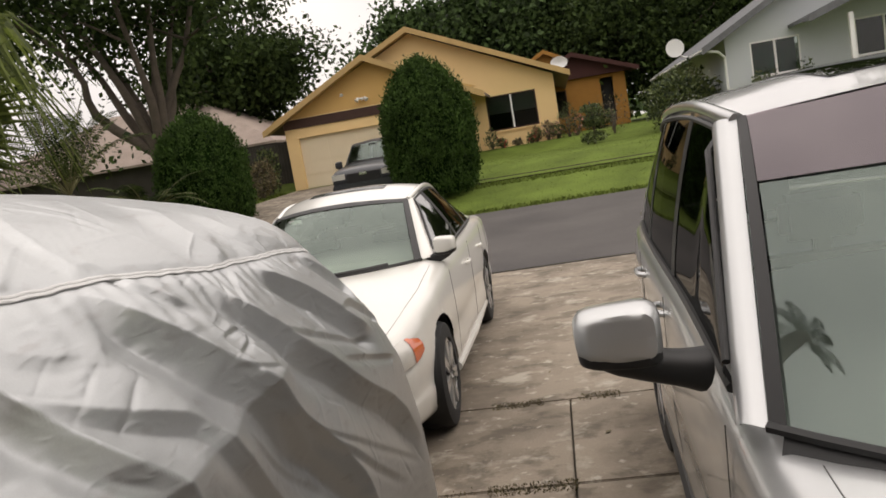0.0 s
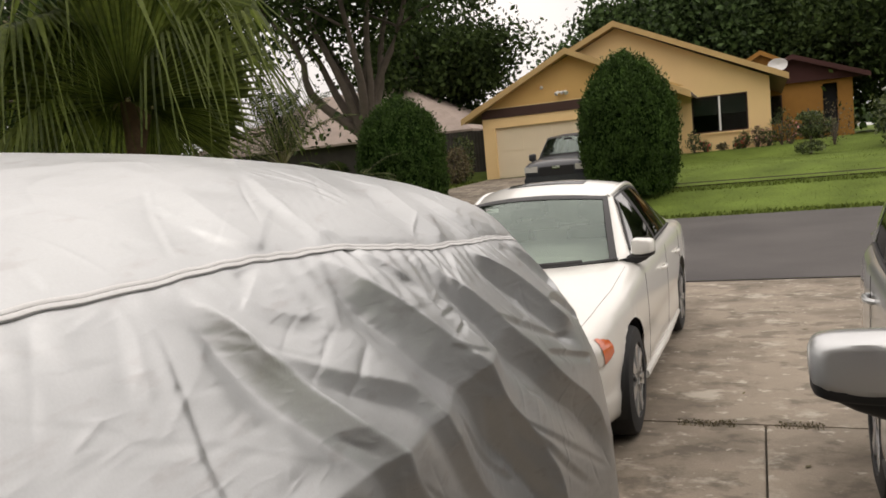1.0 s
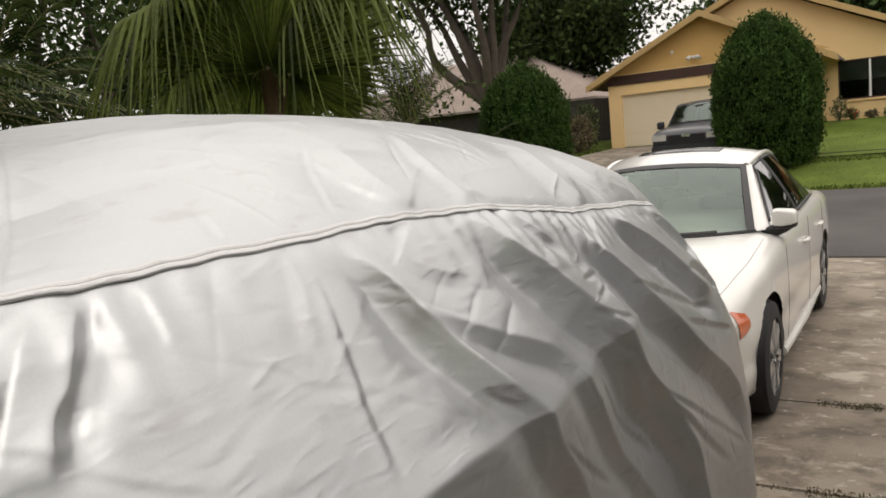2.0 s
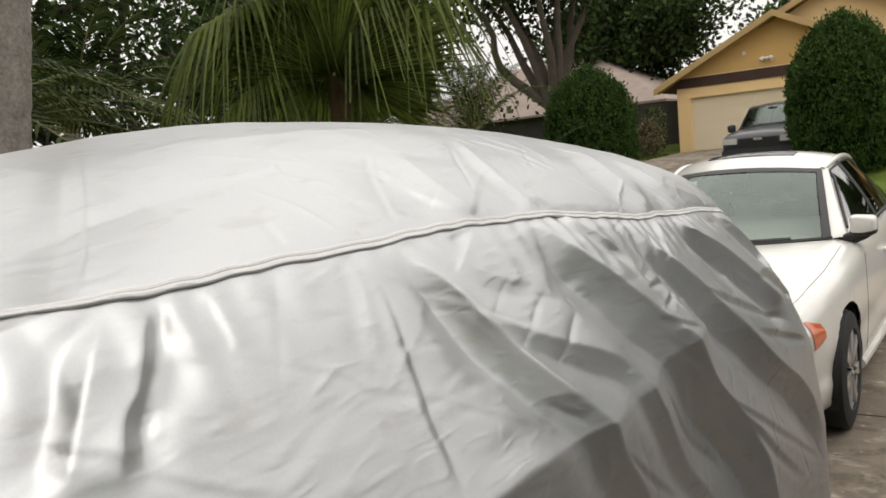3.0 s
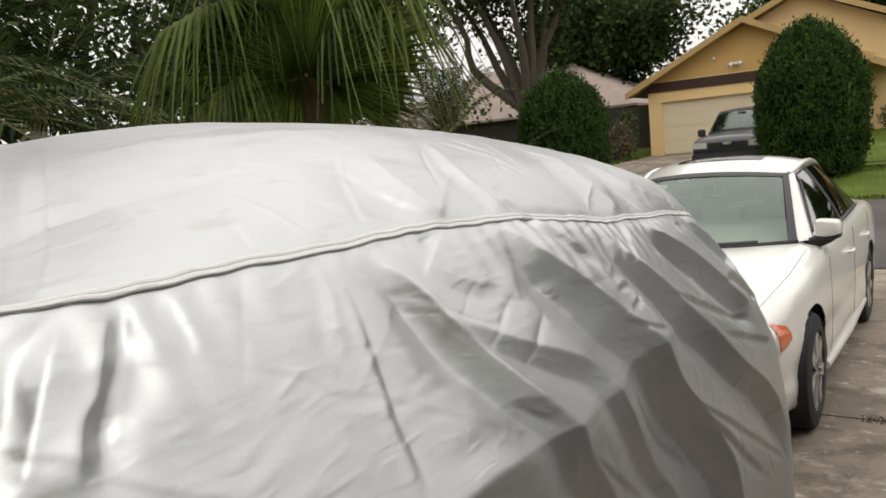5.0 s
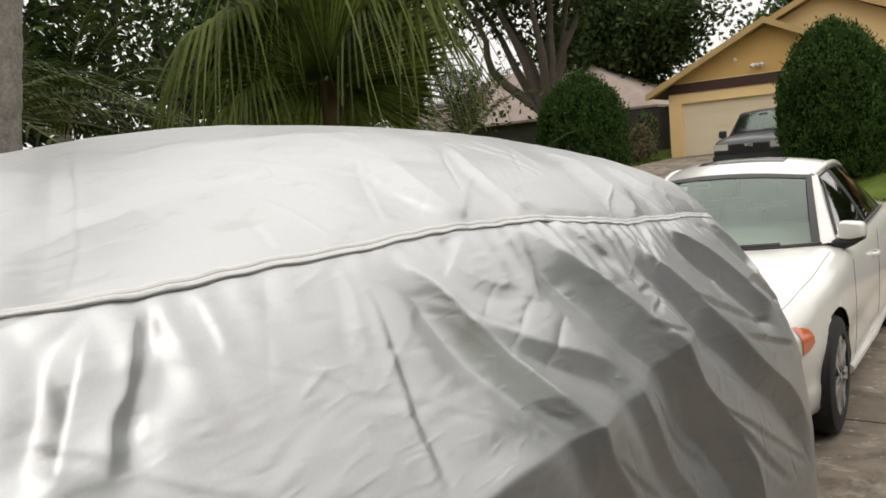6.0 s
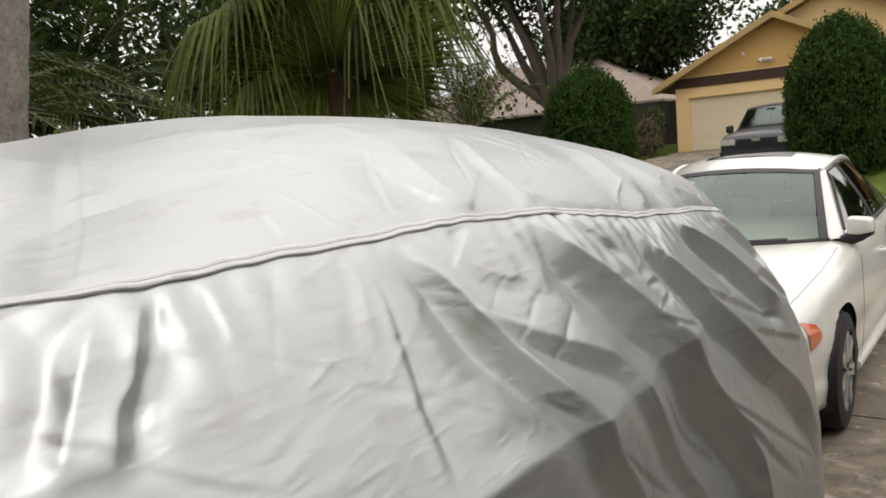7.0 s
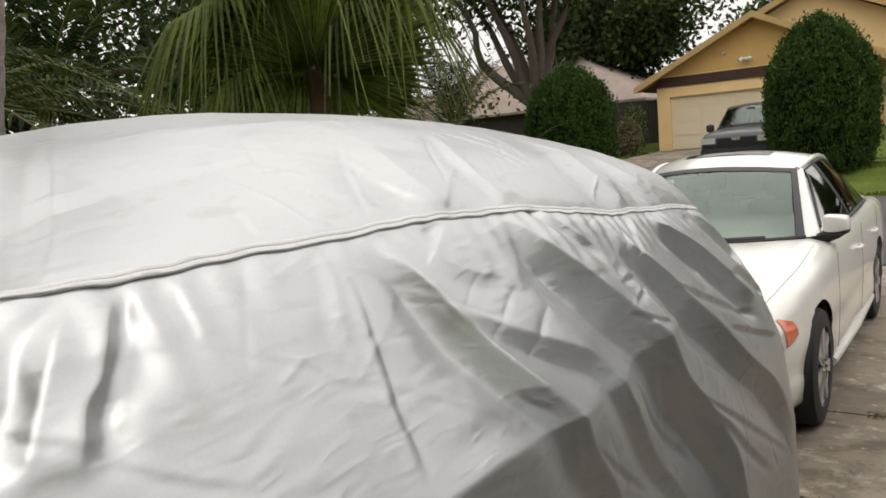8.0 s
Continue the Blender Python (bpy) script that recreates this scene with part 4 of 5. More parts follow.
def car_cover():
    g = np.concatenate([np.linspace(0, 0.40, 50)[:-1], 0.40 + 0.60 * (1 - (1 - np.linspace(0, 1, 720)) ** 1.15)])
    off = np.concatenate([PROFILE[:, 0], -PROFILE[::-9, 0][1:]])
    zz = np.concatenate([PROFILE[:, 1], PROFILE[::-9, 1][1:]])
    S = np.concatenate([[0], np.cumsum(np.hypot(np.diff(off), np.diff(zz)))])[None, :]
    y0 = -2.15
    end = np.interp(zz, [0.06, 0.7, 1.0, 1.2, 1.44, 1.55, 1.66, 1.80], [3.10, 3.08, 2.95, 2.86, 2.76, 2.74, 2.78, 2.80])
    Y = y0 + (end[None, :] - y0) * g[:, None]
    q = np.clip((Y - (end[None, :] - 0.62)) / 0.62, 0, 1)
    qf = np.clip((y0 + 0.6 - Y) / 0.6, 0, 1)
    shrink = np.maximum(1 - q ** 2.7, 0) ** (1 / 2.7) * np.maximum(1 - qf ** 2.7, 0) ** (1 / 2.7)
    X = COVER_X + off[None, :] * shrink
    high = np.clip((zz[None, :] - 0.95) / 0.55, 0, 1)
    drop = 0.085 * np.clip((Y - 1.1) / 1.0, 0, None) ** 1.7 + np.interp(Y, [-2.2, -1.3, -0.7, 0.2, 1.1], [0.75, 0.62, 0.20, 0.035, 0.0])
    drop = drop + np.interp(Y, [-0.5, 0.2, 0.45, 0.75, 0.95], [0.16, 0.088, 0.042, 0.010, 0.0]) * np.clip((zz[None, :] - 1.58) / 0.12, 0, 1)
    Z = zz[None, :] - drop * high
    P = np.stack([X, Y, Z], 2)
    # lengths along the cloth, so that folds keep their width round the corners
    T = np.vstack([np.zeros(len(zz)), np.cumsum(np.linalg.norm(np.diff(P, axis=0), axis=2), 0)])
    T -= np.array([np.interp(0, Y[:, j], T[:, j]) for j in range(len(zz))])[None, :]
    S = np.broadcast_to(S, T.shape)
    du, dv = np.gradient(P, axis=0), np.gradient(P, axis=1)
    N = np.cross(du, dv)
    N /= np.linalg.norm(N, axis=2)[..., None] + 1e-9
    N[N[..., 0] * np.sign(off)[None, :] + 0.5 * N[..., 2] < 0] *= -1
    D = np.zeros_like(Y)
    right = (off[None, :] > 0.05) & (Y > -0.5)
    for depth, width, rise, pts, flip, shelf in FOLDS:
        line = smooth([(a, b, 0) for a, b in pts], 6 * len(pts))[:, :2]
        reach = 4 * rise + 5 * width
        near = right & (T > line[:, 0].min() - reach) & (T < line[:, 0].max() + reach) & (S > line[:, 1].min() - reach) & (S < line[:, 1].max() + reach)
        t_, s_ = T[near], S[near]
        best, sign, along = np.full(t_.shape, 9.0), np.ones(t_.shape), np.zeros(t_.shape)
        for i in range(len(line) - 1):
            a, d = line[i], line[i + 1] - line[i]
            t = np.clip(((t_ - a[0]) * d[0] + (s_ - a[1]) * d[1]) / float(d @ d), 0, 1)
            ex, ez = t_ - a[0] - t * d[0], s_ - a[1] - t * d[1]
            r = np.hypot(ex, ez)
            m = r < best
            best, along = np.where(m, r, best), np.where(m, (i + t) / (len(line) - 1), along)
            sign = np.where(m, np.sign(ez * d[0] - ex * d[1]), sign)
        if flip:
            sign = -sign
        fade = np.clip(along / 0.2, 0, 1) * np.clip((1 - along) / 0.2, 0, 1)
        fade = fade * fade * (3 - 2 * fade)
        span = np.minimum(1.0, 0.5 + 1.5 * along)
        u = best / (width * span)
        back = np.exp(-np.hypot(best, 0.002) / (rise * span))
        if shelf:
            D[near] += depth * fade * np.where(sign > 0, 0.35 * back, np.clip(1 - u, 0, 1) ** 1.3 - 0.65)
        else:
            hollow = np.where(u < 1, np.clip(1 - u, 0, 1) ** 1.3 - 0.5, -0.5 * np.exp(-(np.clip(u - 1, 0, None) / 0.9) ** 2))
            fade = fade * np.interp(s_, [0.75, 1.12], [0.8, 1.0])
            D[near] += depth * fade * span * np.where(sign > 0, 0.5 * back, hollow)
    rnd = np.random.default_rng(17)
    for k in range(240):
        yc, zc = 0.15 + 2.45 * rnd.uniform() ** 0.75, rnd.uniform(0.55, 1.95)
        ang = rnd.choice([-0.85, -0.6, 0.35, -1.2, 0.9]) + rnd.normal(0, 0.18)
        half, wd = rnd.uniform(0.03, 0.12), rnd.uniform(0.004, 0.009)
        hgt = rnd.uniform(0.0015, 0.0042) * rnd.choice([1, 1, -1]) * (0.9 if zc > 1.55 else 1) * (0.6 if yc < 0.8 else 1)
        near = right & (np.abs(T - yc) < 0.2) & (np.abs(S - zc) < 0.2)
        a_, b_ = T[near] - yc, S[near] - zc
        p_, q_ = a_ * math.cos(ang) + b_ * math.sin(ang), -a_ * math.sin(ang) + b_ * math.cos(ang) + 1.5 * a_ * b_
        D[near] += hgt * np.exp(-np.abs(q_) / wd) * np.clip(1 - np.abs(p_) / half, 0, 1) ** 0.7
    seam_at = np.interp(Y, [-1.5, -0.3, 0.9, 1.15, 1.52, 2.1, 2.5], [1.30, 1.545, 1.555, 1.54, 1.495, 1.455, 1.40])
    below = seam_at - Z
    D *= np.where(right, 1 - 0.6 * np.exp(-(below / 0.016) ** 2), 1)
    size = 0.5 + 0.5 * np.sin(Y * 5.1 + 0.8)
    pleat = np.sin(Y * 2 * math.pi / 0.055 + 2.0 * np.sin(Y * 7.3) + 1.3 * np.sin(Y * 17) + 3 * below) * np.exp(-np.clip(below, 0, None) / (0.035 + 0.05 * size)) * (below > 0)
    D += np.where(right, 0.0026 * pleat * (0.4 + 0.6 * size) * np.clip(below / 0.02, 0, 1), 0)
    n1 = np.zeros_like(Y)
    for k, (fy, fz, ph) in enumerate(((9, 7, 0.3), (17, 13, 1.1), (31, 22, 2.0), (13, -19, 0.7), (43, 35, 4.0), (6, -11, 5.2))):
        warp = 1.4 * np.sin(3.1 * Y + 2.3 * Z + k)
        n1 += np.sin(fy * Y + fz * Z + ph + warp) / (abs(fy) ** 0.9)
    D += 0.0014 * n1 * np.where(below < 0.02, 0.3, 1.0)
    P = P + N * D[..., None]
    rows, cols = Y.shape
    idx = np.arange(rows * cols).reshape(rows, cols)
    faces = np.stack([idx[:-1, :-1], idx[1:, :-1], idx[1:, 1:], idx[:-1, 1:]], 2).reshape(-1, 4)
    thing_ob = part("covered_car", (P.reshape(-1, 3), faces.tolist()), M_cover, sharp=180)
    tagged(thing_ob, "car under a wrinkled silver cloth cover, parked on the driveway", "covered car")
    k0 = int(np.argmin(np.abs(g - 0.33)))
    m = len(PROFILE)
    band, out, mids, ups = [], [], [], []
    for i in range(k0, len(g) - 4):
        j = min(max(int(np.argmax(below[i, :m] < 0)), 3), m - 4)
        t = below[i, j - 1] / (below[i, j - 1] - below[i, j] + 1e-9)
        mids.append((1 - t) * P[i, j - 1] + t * P[i, j] + N[i, j] * 0.003)
        ups.append((Vector(P[i, j + 2]) - Vector(P[i, j - 3])).normalized())
        out.append(Vector(N[i, j]))
    for i in range(len(mids)):
        c = Vector(np.mean(mids[max(0, i - 7):i + 8], axis=0)) + ups[i] * (0.0018 * math.sin(i * 0.09) + 0.0012 * math.sin(i * 0.31 + 2 * math.sin(i * 0.05)))
        band.append([c + ups[i] * h + out[i] * e for h, e in ((-0.008, -0.003), (-0.007, 0.0005), (-0.002, 0.0015), (0.0, 0.0), (0.002, 0.0015), (0.007, 0.0005), (0.008, -0.003))])
    seam = part("seam_binding", grid(band), M_thread, thing_ob, "folded sewn seam binding", sharp=60)
    part("stitching", join(tube([r[0] + q * 0.002 for q, r in zip(out, band)][::2], 0.0010, 5), tube([r[3] for r in band][::2], 0.0007, 5)), M_thread_dark, seam)
    return thing_ob


car_cover()


# ---- the yellow house across the street ----
def wall_with_openings(x0, x1, z0, z1, y0, y1, holes):
    cx = sorted({x0, x1, *[h[0] for h in holes], *[h[1] for h in holes]})
    cz = sorted({z0, z1, *[h[2] for h in holes], *[h[3] for h in holes]})
    out = []
    for a, b in zip(cx, cx[1:]):
        for c, d in zip(cz, cz[1:]):
            if not any(h[0] <= a and b <= h[1] and h[2] <= c and d <= h[3] for h in holes):
                out.append((a, y0, c, b, y1, d))
    v, f = boxes(*out)
    # one welded wall: shared corners joined, faces between cells dropped
    first, ids = {}, []
    for p in v:
        ids.append(first.setdefault(tuple(round(c, 4) for c in p), len(first)))
    f = [tuple(ids[i] for i in q) for q in f]
    count = {}
    for q in f:
        count[frozenset(q)] = count.get(frozenset(q), 0) + 1
    return list(first), [q for q in f if count[frozenset(q)] == 1]


def prism(pts, y0, y1):
    """A flat shape in x and z, thick from y0 to y1."""
    n = len(pts)
    v = [(x, y0, z) for x, z in pts] + [(x, y1, z) for x, z in pts]
    return v, [tuple(range(n)), tuple(range(2 * n - 1, n - 1, -1))] + [(i, i + n, (i + 1) % n + n, (i + 1) % n) for i in range(n)]


def gable_roof(parent, xl, xp, xr, zl, zp, zr, y0, y1, fascia, shingle):
    for a, b in (((xl, zl), (xp, zp)), ((xp, zp), (xr, zr))):
        part("roof_slope", prism([a, b, (b[0], b[1] + 0.10), (a[0], a[1] + 0.10)], y0, y1), shingle, parent)
        part("fascia", prism([(a[0], a[1] - 0.10), (b[0], b[1] - 0.10), (b[0], b[1] + 0.13), (a[0], a[1] + 0.13)], y0 - 0.05, y0 - 0.004), fascia, parent)
        part("soffit", prism([(a[0], a[1] - 0.04), (b[0], b[1] - 0.04), (b[0], b[1] - 0.004), (a[0], a[1] - 0.004)], y0, y0 + 0.6), fascia, parent)


def window(parent, x0, x1, z0, z1, y, mullions, frame_mat, blind=0.0, room=M_room_shade, sill=True):
    t = 0.05
    ob = part("window_frame", boxes((x0, y - 0.03, z0, x0 + t, y + 0.06, z1), (x1 - t, y - 0.03, z0, x1, y + 0.06, z1), (x0 + t, y - 0.03, z0, x1 - t, y + 0.06, z0 + t), (x0 + t, y - 0.03, z1 - t, x1 - t, y + 0.06, z1)), frame_mat, parent)
    cuts = [x0 + (x1 - x0) * k / (mullions + 1) for k in range(mullions + 2)]
    for a, b in zip(cuts, cuts[1:]):
        part("pane", boxes((a + 0.03, y + 0.01, z0 + t, b - 0.03, y + 0.018, z1 - t)), M_pane, ob)
    for c in cuts[1:-1]:
        part("mullion", boxes((c - 0.035, y - 0.02, z0 + t, c + 0.035, y + 0.05, z1 - t)), M_whitetrim, ob)
    # flat sheet, no room: by default its black paints the dim interior
    part("backing_sheet", boxes((x0, y + 0.5, z0, x1, y + 0.52, z1)), room, ob)
    if blind:
        part("blind", boxes((x0 + t, y + 0.08, z1 - (z1 - z0) * blind, x1 - t, y + 0.09, z1 - t)), M_blind, ob, "half-drawn grey blind")
    if sill:
        part("window_sill", boxes((x0 - 0.06, y - 0.10, z0 - 0.07, x1 + 0.06, y + 0.02, z0)), M_yellow if frame_mat is M_brown else frame_mat, ob)
    return ob


house = thing("yellow_house", (-5, 31, 1.2), "yellow stucco bungalow with two front gables and a cream garage door", "house")
part("garage_wall", wall_with_openings(-10.05, -4.3, 1.1, 4.06, 29.6, 29.85, [(-9.62, -4.85, 1.1, 3.34)]), M_yellow, house)
part("garage_side", boxes((-10.05, 29.85, 1.1, -9.85, 41, 3.9), (-4.5, 29.85, 1.1, -4.3, 32.0, 3.9)), M_yellow, house)
part("garage_gable", prism([(-10.05, 4.06), (-2.3, 4.06), (-2.3, 3.88), (-6.35, 5.70), (-10.05, 4.02)][:2] + [(-2.75, 4.06), (-6.35, 5.72), (-9.7, 4.06)][1:2], 29.6, 29.8), M_ochre, house)
part("trim_band", boxes((-10.06, 29.55, 3.66, -2.6, 29.597, 4.02)), M_brown, house)
gable_roof(house, -10.75, -6.38, -2.0, 3.60, 5.80, 3.66, 29.05, 41, M_fascia, M_shingle)
door = part("garage_door_leaf", boxes((-9.62, 29.74, 1.25, -4.85, 29.78, 3.34)), M_garage, house)
for k in range(4):
    for i in range(4):
        part("door_panel", box(-9.58 + 1.19 * i, 29.722, 1.28 + 0.52 * k, -9.58 + 1.19 * i + 1.13, 29.75, 1.28 + 0.52 * k + 0.47, 0.01), M_garage, door)
part("garage_frame", boxes((-9.62, 29.58, 1.1, -9.55, 29.72, 3.34), (-4.92, 29.58, 1.1, -4.85, 29.72, 3.34), (-9.55, 29.58, 3.27, -4.92, 29.72, 3.34)), M_yellow, house)
part("front_wall", wall_with_openings(-4.3, 0.62, 1.2, 4.2, 32.0, 32.25, [(-2.22, -0.18, 2.30, 3.72), (-3.9, -3.0, 1.2, 3.4)]), M_yellow, house)
part("side_wall", boxes((0.42, 32.25, 1.2, 0.62, 44, 4.2)), M_yellow, house)
part("upper_gable", prism([(-10.6, 4.2), (0.62, 4.2), (-4.94, 6.82)], 32.0, 32.2), M_yellow, house)
gable_roof(house, -11.15, -4.94, 1.28, 4.06, 6.90, 4.06, 31.45, 44, M_fascia, M_shingle)
part("front_door", box(-3.9, 32.12, 1.3, -3.0, 32.18, 3.4, 0.01), M_brown, house)
part("porch_post", box(-3.05, 29.75, 1.2, -2.85, 29.95, 3.75, 0.01), M_whitetrim, house)
window(house, -2.22, -0.18, 2.30, 3.72, 32.03, 1, M_brown, 0.52)
for x, z in ((-7.5, 4.62), (-6.72, 4.34)):
    lamp = part("wall_lamp", tube([(x, 29.6, z), (x, 29.50, z + 0.02), (x, 29.42, z - 0.03)], 0.05, 10), M_whitetrim, house, "white outdoor floodlight")
    if x > -7:
        for s in (-1, 1):
            part("lamp_head", tube([(x, 29.5, z), (x + 0.14 * s, 29.42, z + 0.03), (x + 0.2 * s, 29.36, z - 0.06)], [0.03, 0.05, 0.085], 10), M_whitetrim, lamp)

house2 = thing("orange_house", (2, 42, 2), "orange stucco house with a dark red gable", "house")
part("wall", wall_with_openings(-2.5, 4.4, 1.7, 4.55, 42, 42.2, [(0.2, 1.3, 2.6, 4.0), (3.1, 3.75, 2.0, 4.3)]), M_orange, house2)
part("side", boxes((4.2, 42.2, 1.7, 4.4, 50, 4.55)), M_orange, house2)
part("red_gable", prism([(0.2, 4.5), (4.9, 4.45), (1.8, 5.62)], 41.7, 41.9), M_maroon, house2)
part("back_gable", prism([(-2.5, 4.5), (3.4, 4.5), (0.42, 6.2)], 43.5, 43.7), M_orange, house2)
gable_roof(house2, -0.2, 1.8, 5.1, 4.9, 5.68, 4.45, 41.3, 50, M_maroon, M_shingle)
gable_roof(house2, -3.0, 0.42, 3.9, 4.4, 6.28, 4.4, 43.2, 50, M_orange, M_shingle)
window(house2, 0.2, 1.3, 2.6, 4.0, 42.03, 0, M_brown, sill=False)
# black sheet painting the shade inside the open doorway
part("backing_sheet", boxes((3.1, 42.6, 2.0, 3.75, 42.62, 4.3)), M_room_shade, house2)

house3 = thing("grey_house", (10, 27, 1), "pale grey house with grey shingle roof and white-framed windows", "house")
part("front_wall", wall_with_openings(6.2, 15.8, 0.9, 3.95, 27.0, 27.2, [(6.96, 8.52, 2.48, 3.63), (10.2, 12.0, 2.6, 3.8)]), M_greywall, house3)
part("side_wall", boxes((6.2, 27.2, 0.9, 6.4, 40, 3.95)), M_greywall, house3)
part("gable", prism([(6.2, 3.95), (15.8, 3.95), (11.0, 6.55)], 27.0, 27.18), M_greywall, house3)
gable_roof(house3, 5.35, 11.0, 16.6, 3.56, 6.62, 3.56, 26.4, 40, M_greyshingle, M_greyshingle)
window(house3, 6.96, 8.52, 2.48, 3.63, 27.03, 1, M_whitetrim, room=mat("green_curtain", (0.10, 0.34, 0.2), 0.9))
window(house3, 10.2, 12.0, 2.6, 3.8, 27.03, 1, M_whitetrim)
part("gutter", tube([(5.4, 26.36, 3.62), (5.4, 40, 3.62)], 0.06, 8), M_whitetrim, house3)
part("downspout", tube([(5.45, 26.5, 3.58), (5.9, 26.7, 3.50), (6.14, 26.93, 3.30), (6.14, 26.93, 1.2)], 0.045, 8), M_whitetrim, house3)
gable_roof(house3, 8.2, 11.2, 14.2, 3.86, 4.9, 3.86, 24.9, 27.0, M_greyshingle, M_greyshingle)
part("porch_post", box(9.38, 25.1, 0.9, 9.52, 25.24, 3.86, 0.01), M_whitetrim, house3)
dish = part("satellite_dish", join(grid([[(4.95 + r * math.cos(a), 29.0 - 0.25 * r * r, 4.05 + r * math.sin(a)) for a in np.linspace(0, 2 * math.pi, 21)] for r in (0.0, 0.1, 0.2, 0.32)]), tube([(4.95, 29.02, 4.05), (5.2, 29.1, 3.7), (5.5, 29.2, 3.66)], 0.03, 6)), M_whitetrim, house3)
dish2 = part("satellite_dish", join(grid([[(0.95 + r * math.cos(a), 33.0 - 0.3 * r, 4.65 + 0.7 * r * math.sin(a)) for a in np.linspace(0, 2 * math.pi, 21)] for r in (0.0, 0.1, 0.2, 0.36)]), tube([(0.95, 33.02, 4.6), (0.9, 33.1, 4.3)], 0.03, 6)), M_whitetrim, house)

house4 = thing("tile_roof_house", (-19, 38, 2), "low house with a faded pinkish tile roof behind a fence", "house")
part("wall", boxes((-30, 36.5, 1.5, -13.4, 36.7, 3.9), (-13.6, 36.7, 1.5, -13.4, 46, 3.9)), M_fence, house4)
rv = [(-31, 35.8, 3.75), (-12.7, 35.8, 3.75), (-12.7, 47, 3.75), (-31, 47, 3.75), (-24, 41.2, 6.9), (-18.6, 41.2, 6.9)]
part("roof", (rv + [(x, y, z - 0.12) for x, y, z in rv[:4]], [(0, 1, 5, 4), (1, 2, 5), (2, 3, 4, 5), (3, 0, 4), (0, 6, 7, 1), (1, 7, 8, 2)]), M_greyroof, house4)

fence = thing("board_fence", (-14, 33, 1.4), "dark weathered vertical board fence", "fence")
for k in range(46):
    x = -16.6 + 0.145 * k
    part("board", boxes((x, 33.0, 1.3, x + 0.135, 33.025, 3.42 + 0.02 * math.sin(k * 2.3))), M_fence, fence)
part("rail", boxes((-16.6, 33.03, 1.7, -9.9, 33.08, 1.8), (-16.6, 33.03, 2.9, -9.9, 33.08, 3.0)), M_fence, fence)
side_fence = thing("low_fence", (-13, 12, 0), "dark wooden fence behind the palms", "fence")
for k in range(60):
    t = k / 59
    x, y = -11.5 - 4.5 * t * 0.3, 1.0 + 15 * t
    part("board", boxes((x, y, -0.05, x + 0.025, y + 0.24, 1.75 + 0.03 * math.sin(k * 1.7))), M_fence, side_fence)


# ---- plants ----
def topiary(name, x, y, z0, half, top, n, seed, label):
    rng = np.random.default_rng(seed)
    ob = thing(name, (x, y, z0), label, "shrub", "clipped conifers")
    H = top - z0

    def radius(u):
        return half * np.interp(u, [0, 0.05, 0.25, 0.45, 0.65, 0.82, 0.93, 1.0], [0.72, 0.84, 0.98, 1.0, 0.92, 0.70, 0.42, 0.0])
    # solid filler core; its dark colour paints the shade between leaf tufts
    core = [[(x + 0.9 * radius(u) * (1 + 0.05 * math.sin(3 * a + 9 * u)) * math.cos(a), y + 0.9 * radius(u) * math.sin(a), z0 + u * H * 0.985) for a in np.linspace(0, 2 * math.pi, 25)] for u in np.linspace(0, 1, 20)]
    part("shade_core", grid(core), M_topshade, ob, sharp=180)
    part("stem", tube([(x, y, z0 - 0.1), (x, y, z0 + 0.4)], 0.08, 8), M_bark, ob)
    k = n // 16
    u = rng.uniform(0, 1, k) ** 0.9
    a = rng.uniform(0, 2 * math.pi, k)
    lump = np.array([noise.noise(Vector((1.5 * math.cos(q) * half, 1.5 * math.sin(q) * half, w * H * 1.1))) for q, w in zip(a, u)])
    r = radius(u) * (0.97 + 0.10 * lump) + rng.normal(0, 0.015, k)
    c = np.stack([x + r * np.cos(a), y + r * np.sin(a), z0 + u * H], 1)
    c = np.repeat(c, 24, 0) + rng.normal(size=(k * 24, 3)) * np.array([0.06, 0.06, 0.11])
    part("foliage", leaf_quads(c, 0.10, rng, up=1.5, aspect=0.42), M_topiary, ob, sharp=180)
    return ob


topiary("egg_topiary", -3.13, 21.5, 0.66, 1.30, 4.32, 24000, 11, "tall egg-shaped clipped conifer on the lawn")
topiary("round_topiary", -10.2, 22.0, 0.70, 1.36, 4.02, 21000, 12, "broad rounded clipped conifer beside the drive")


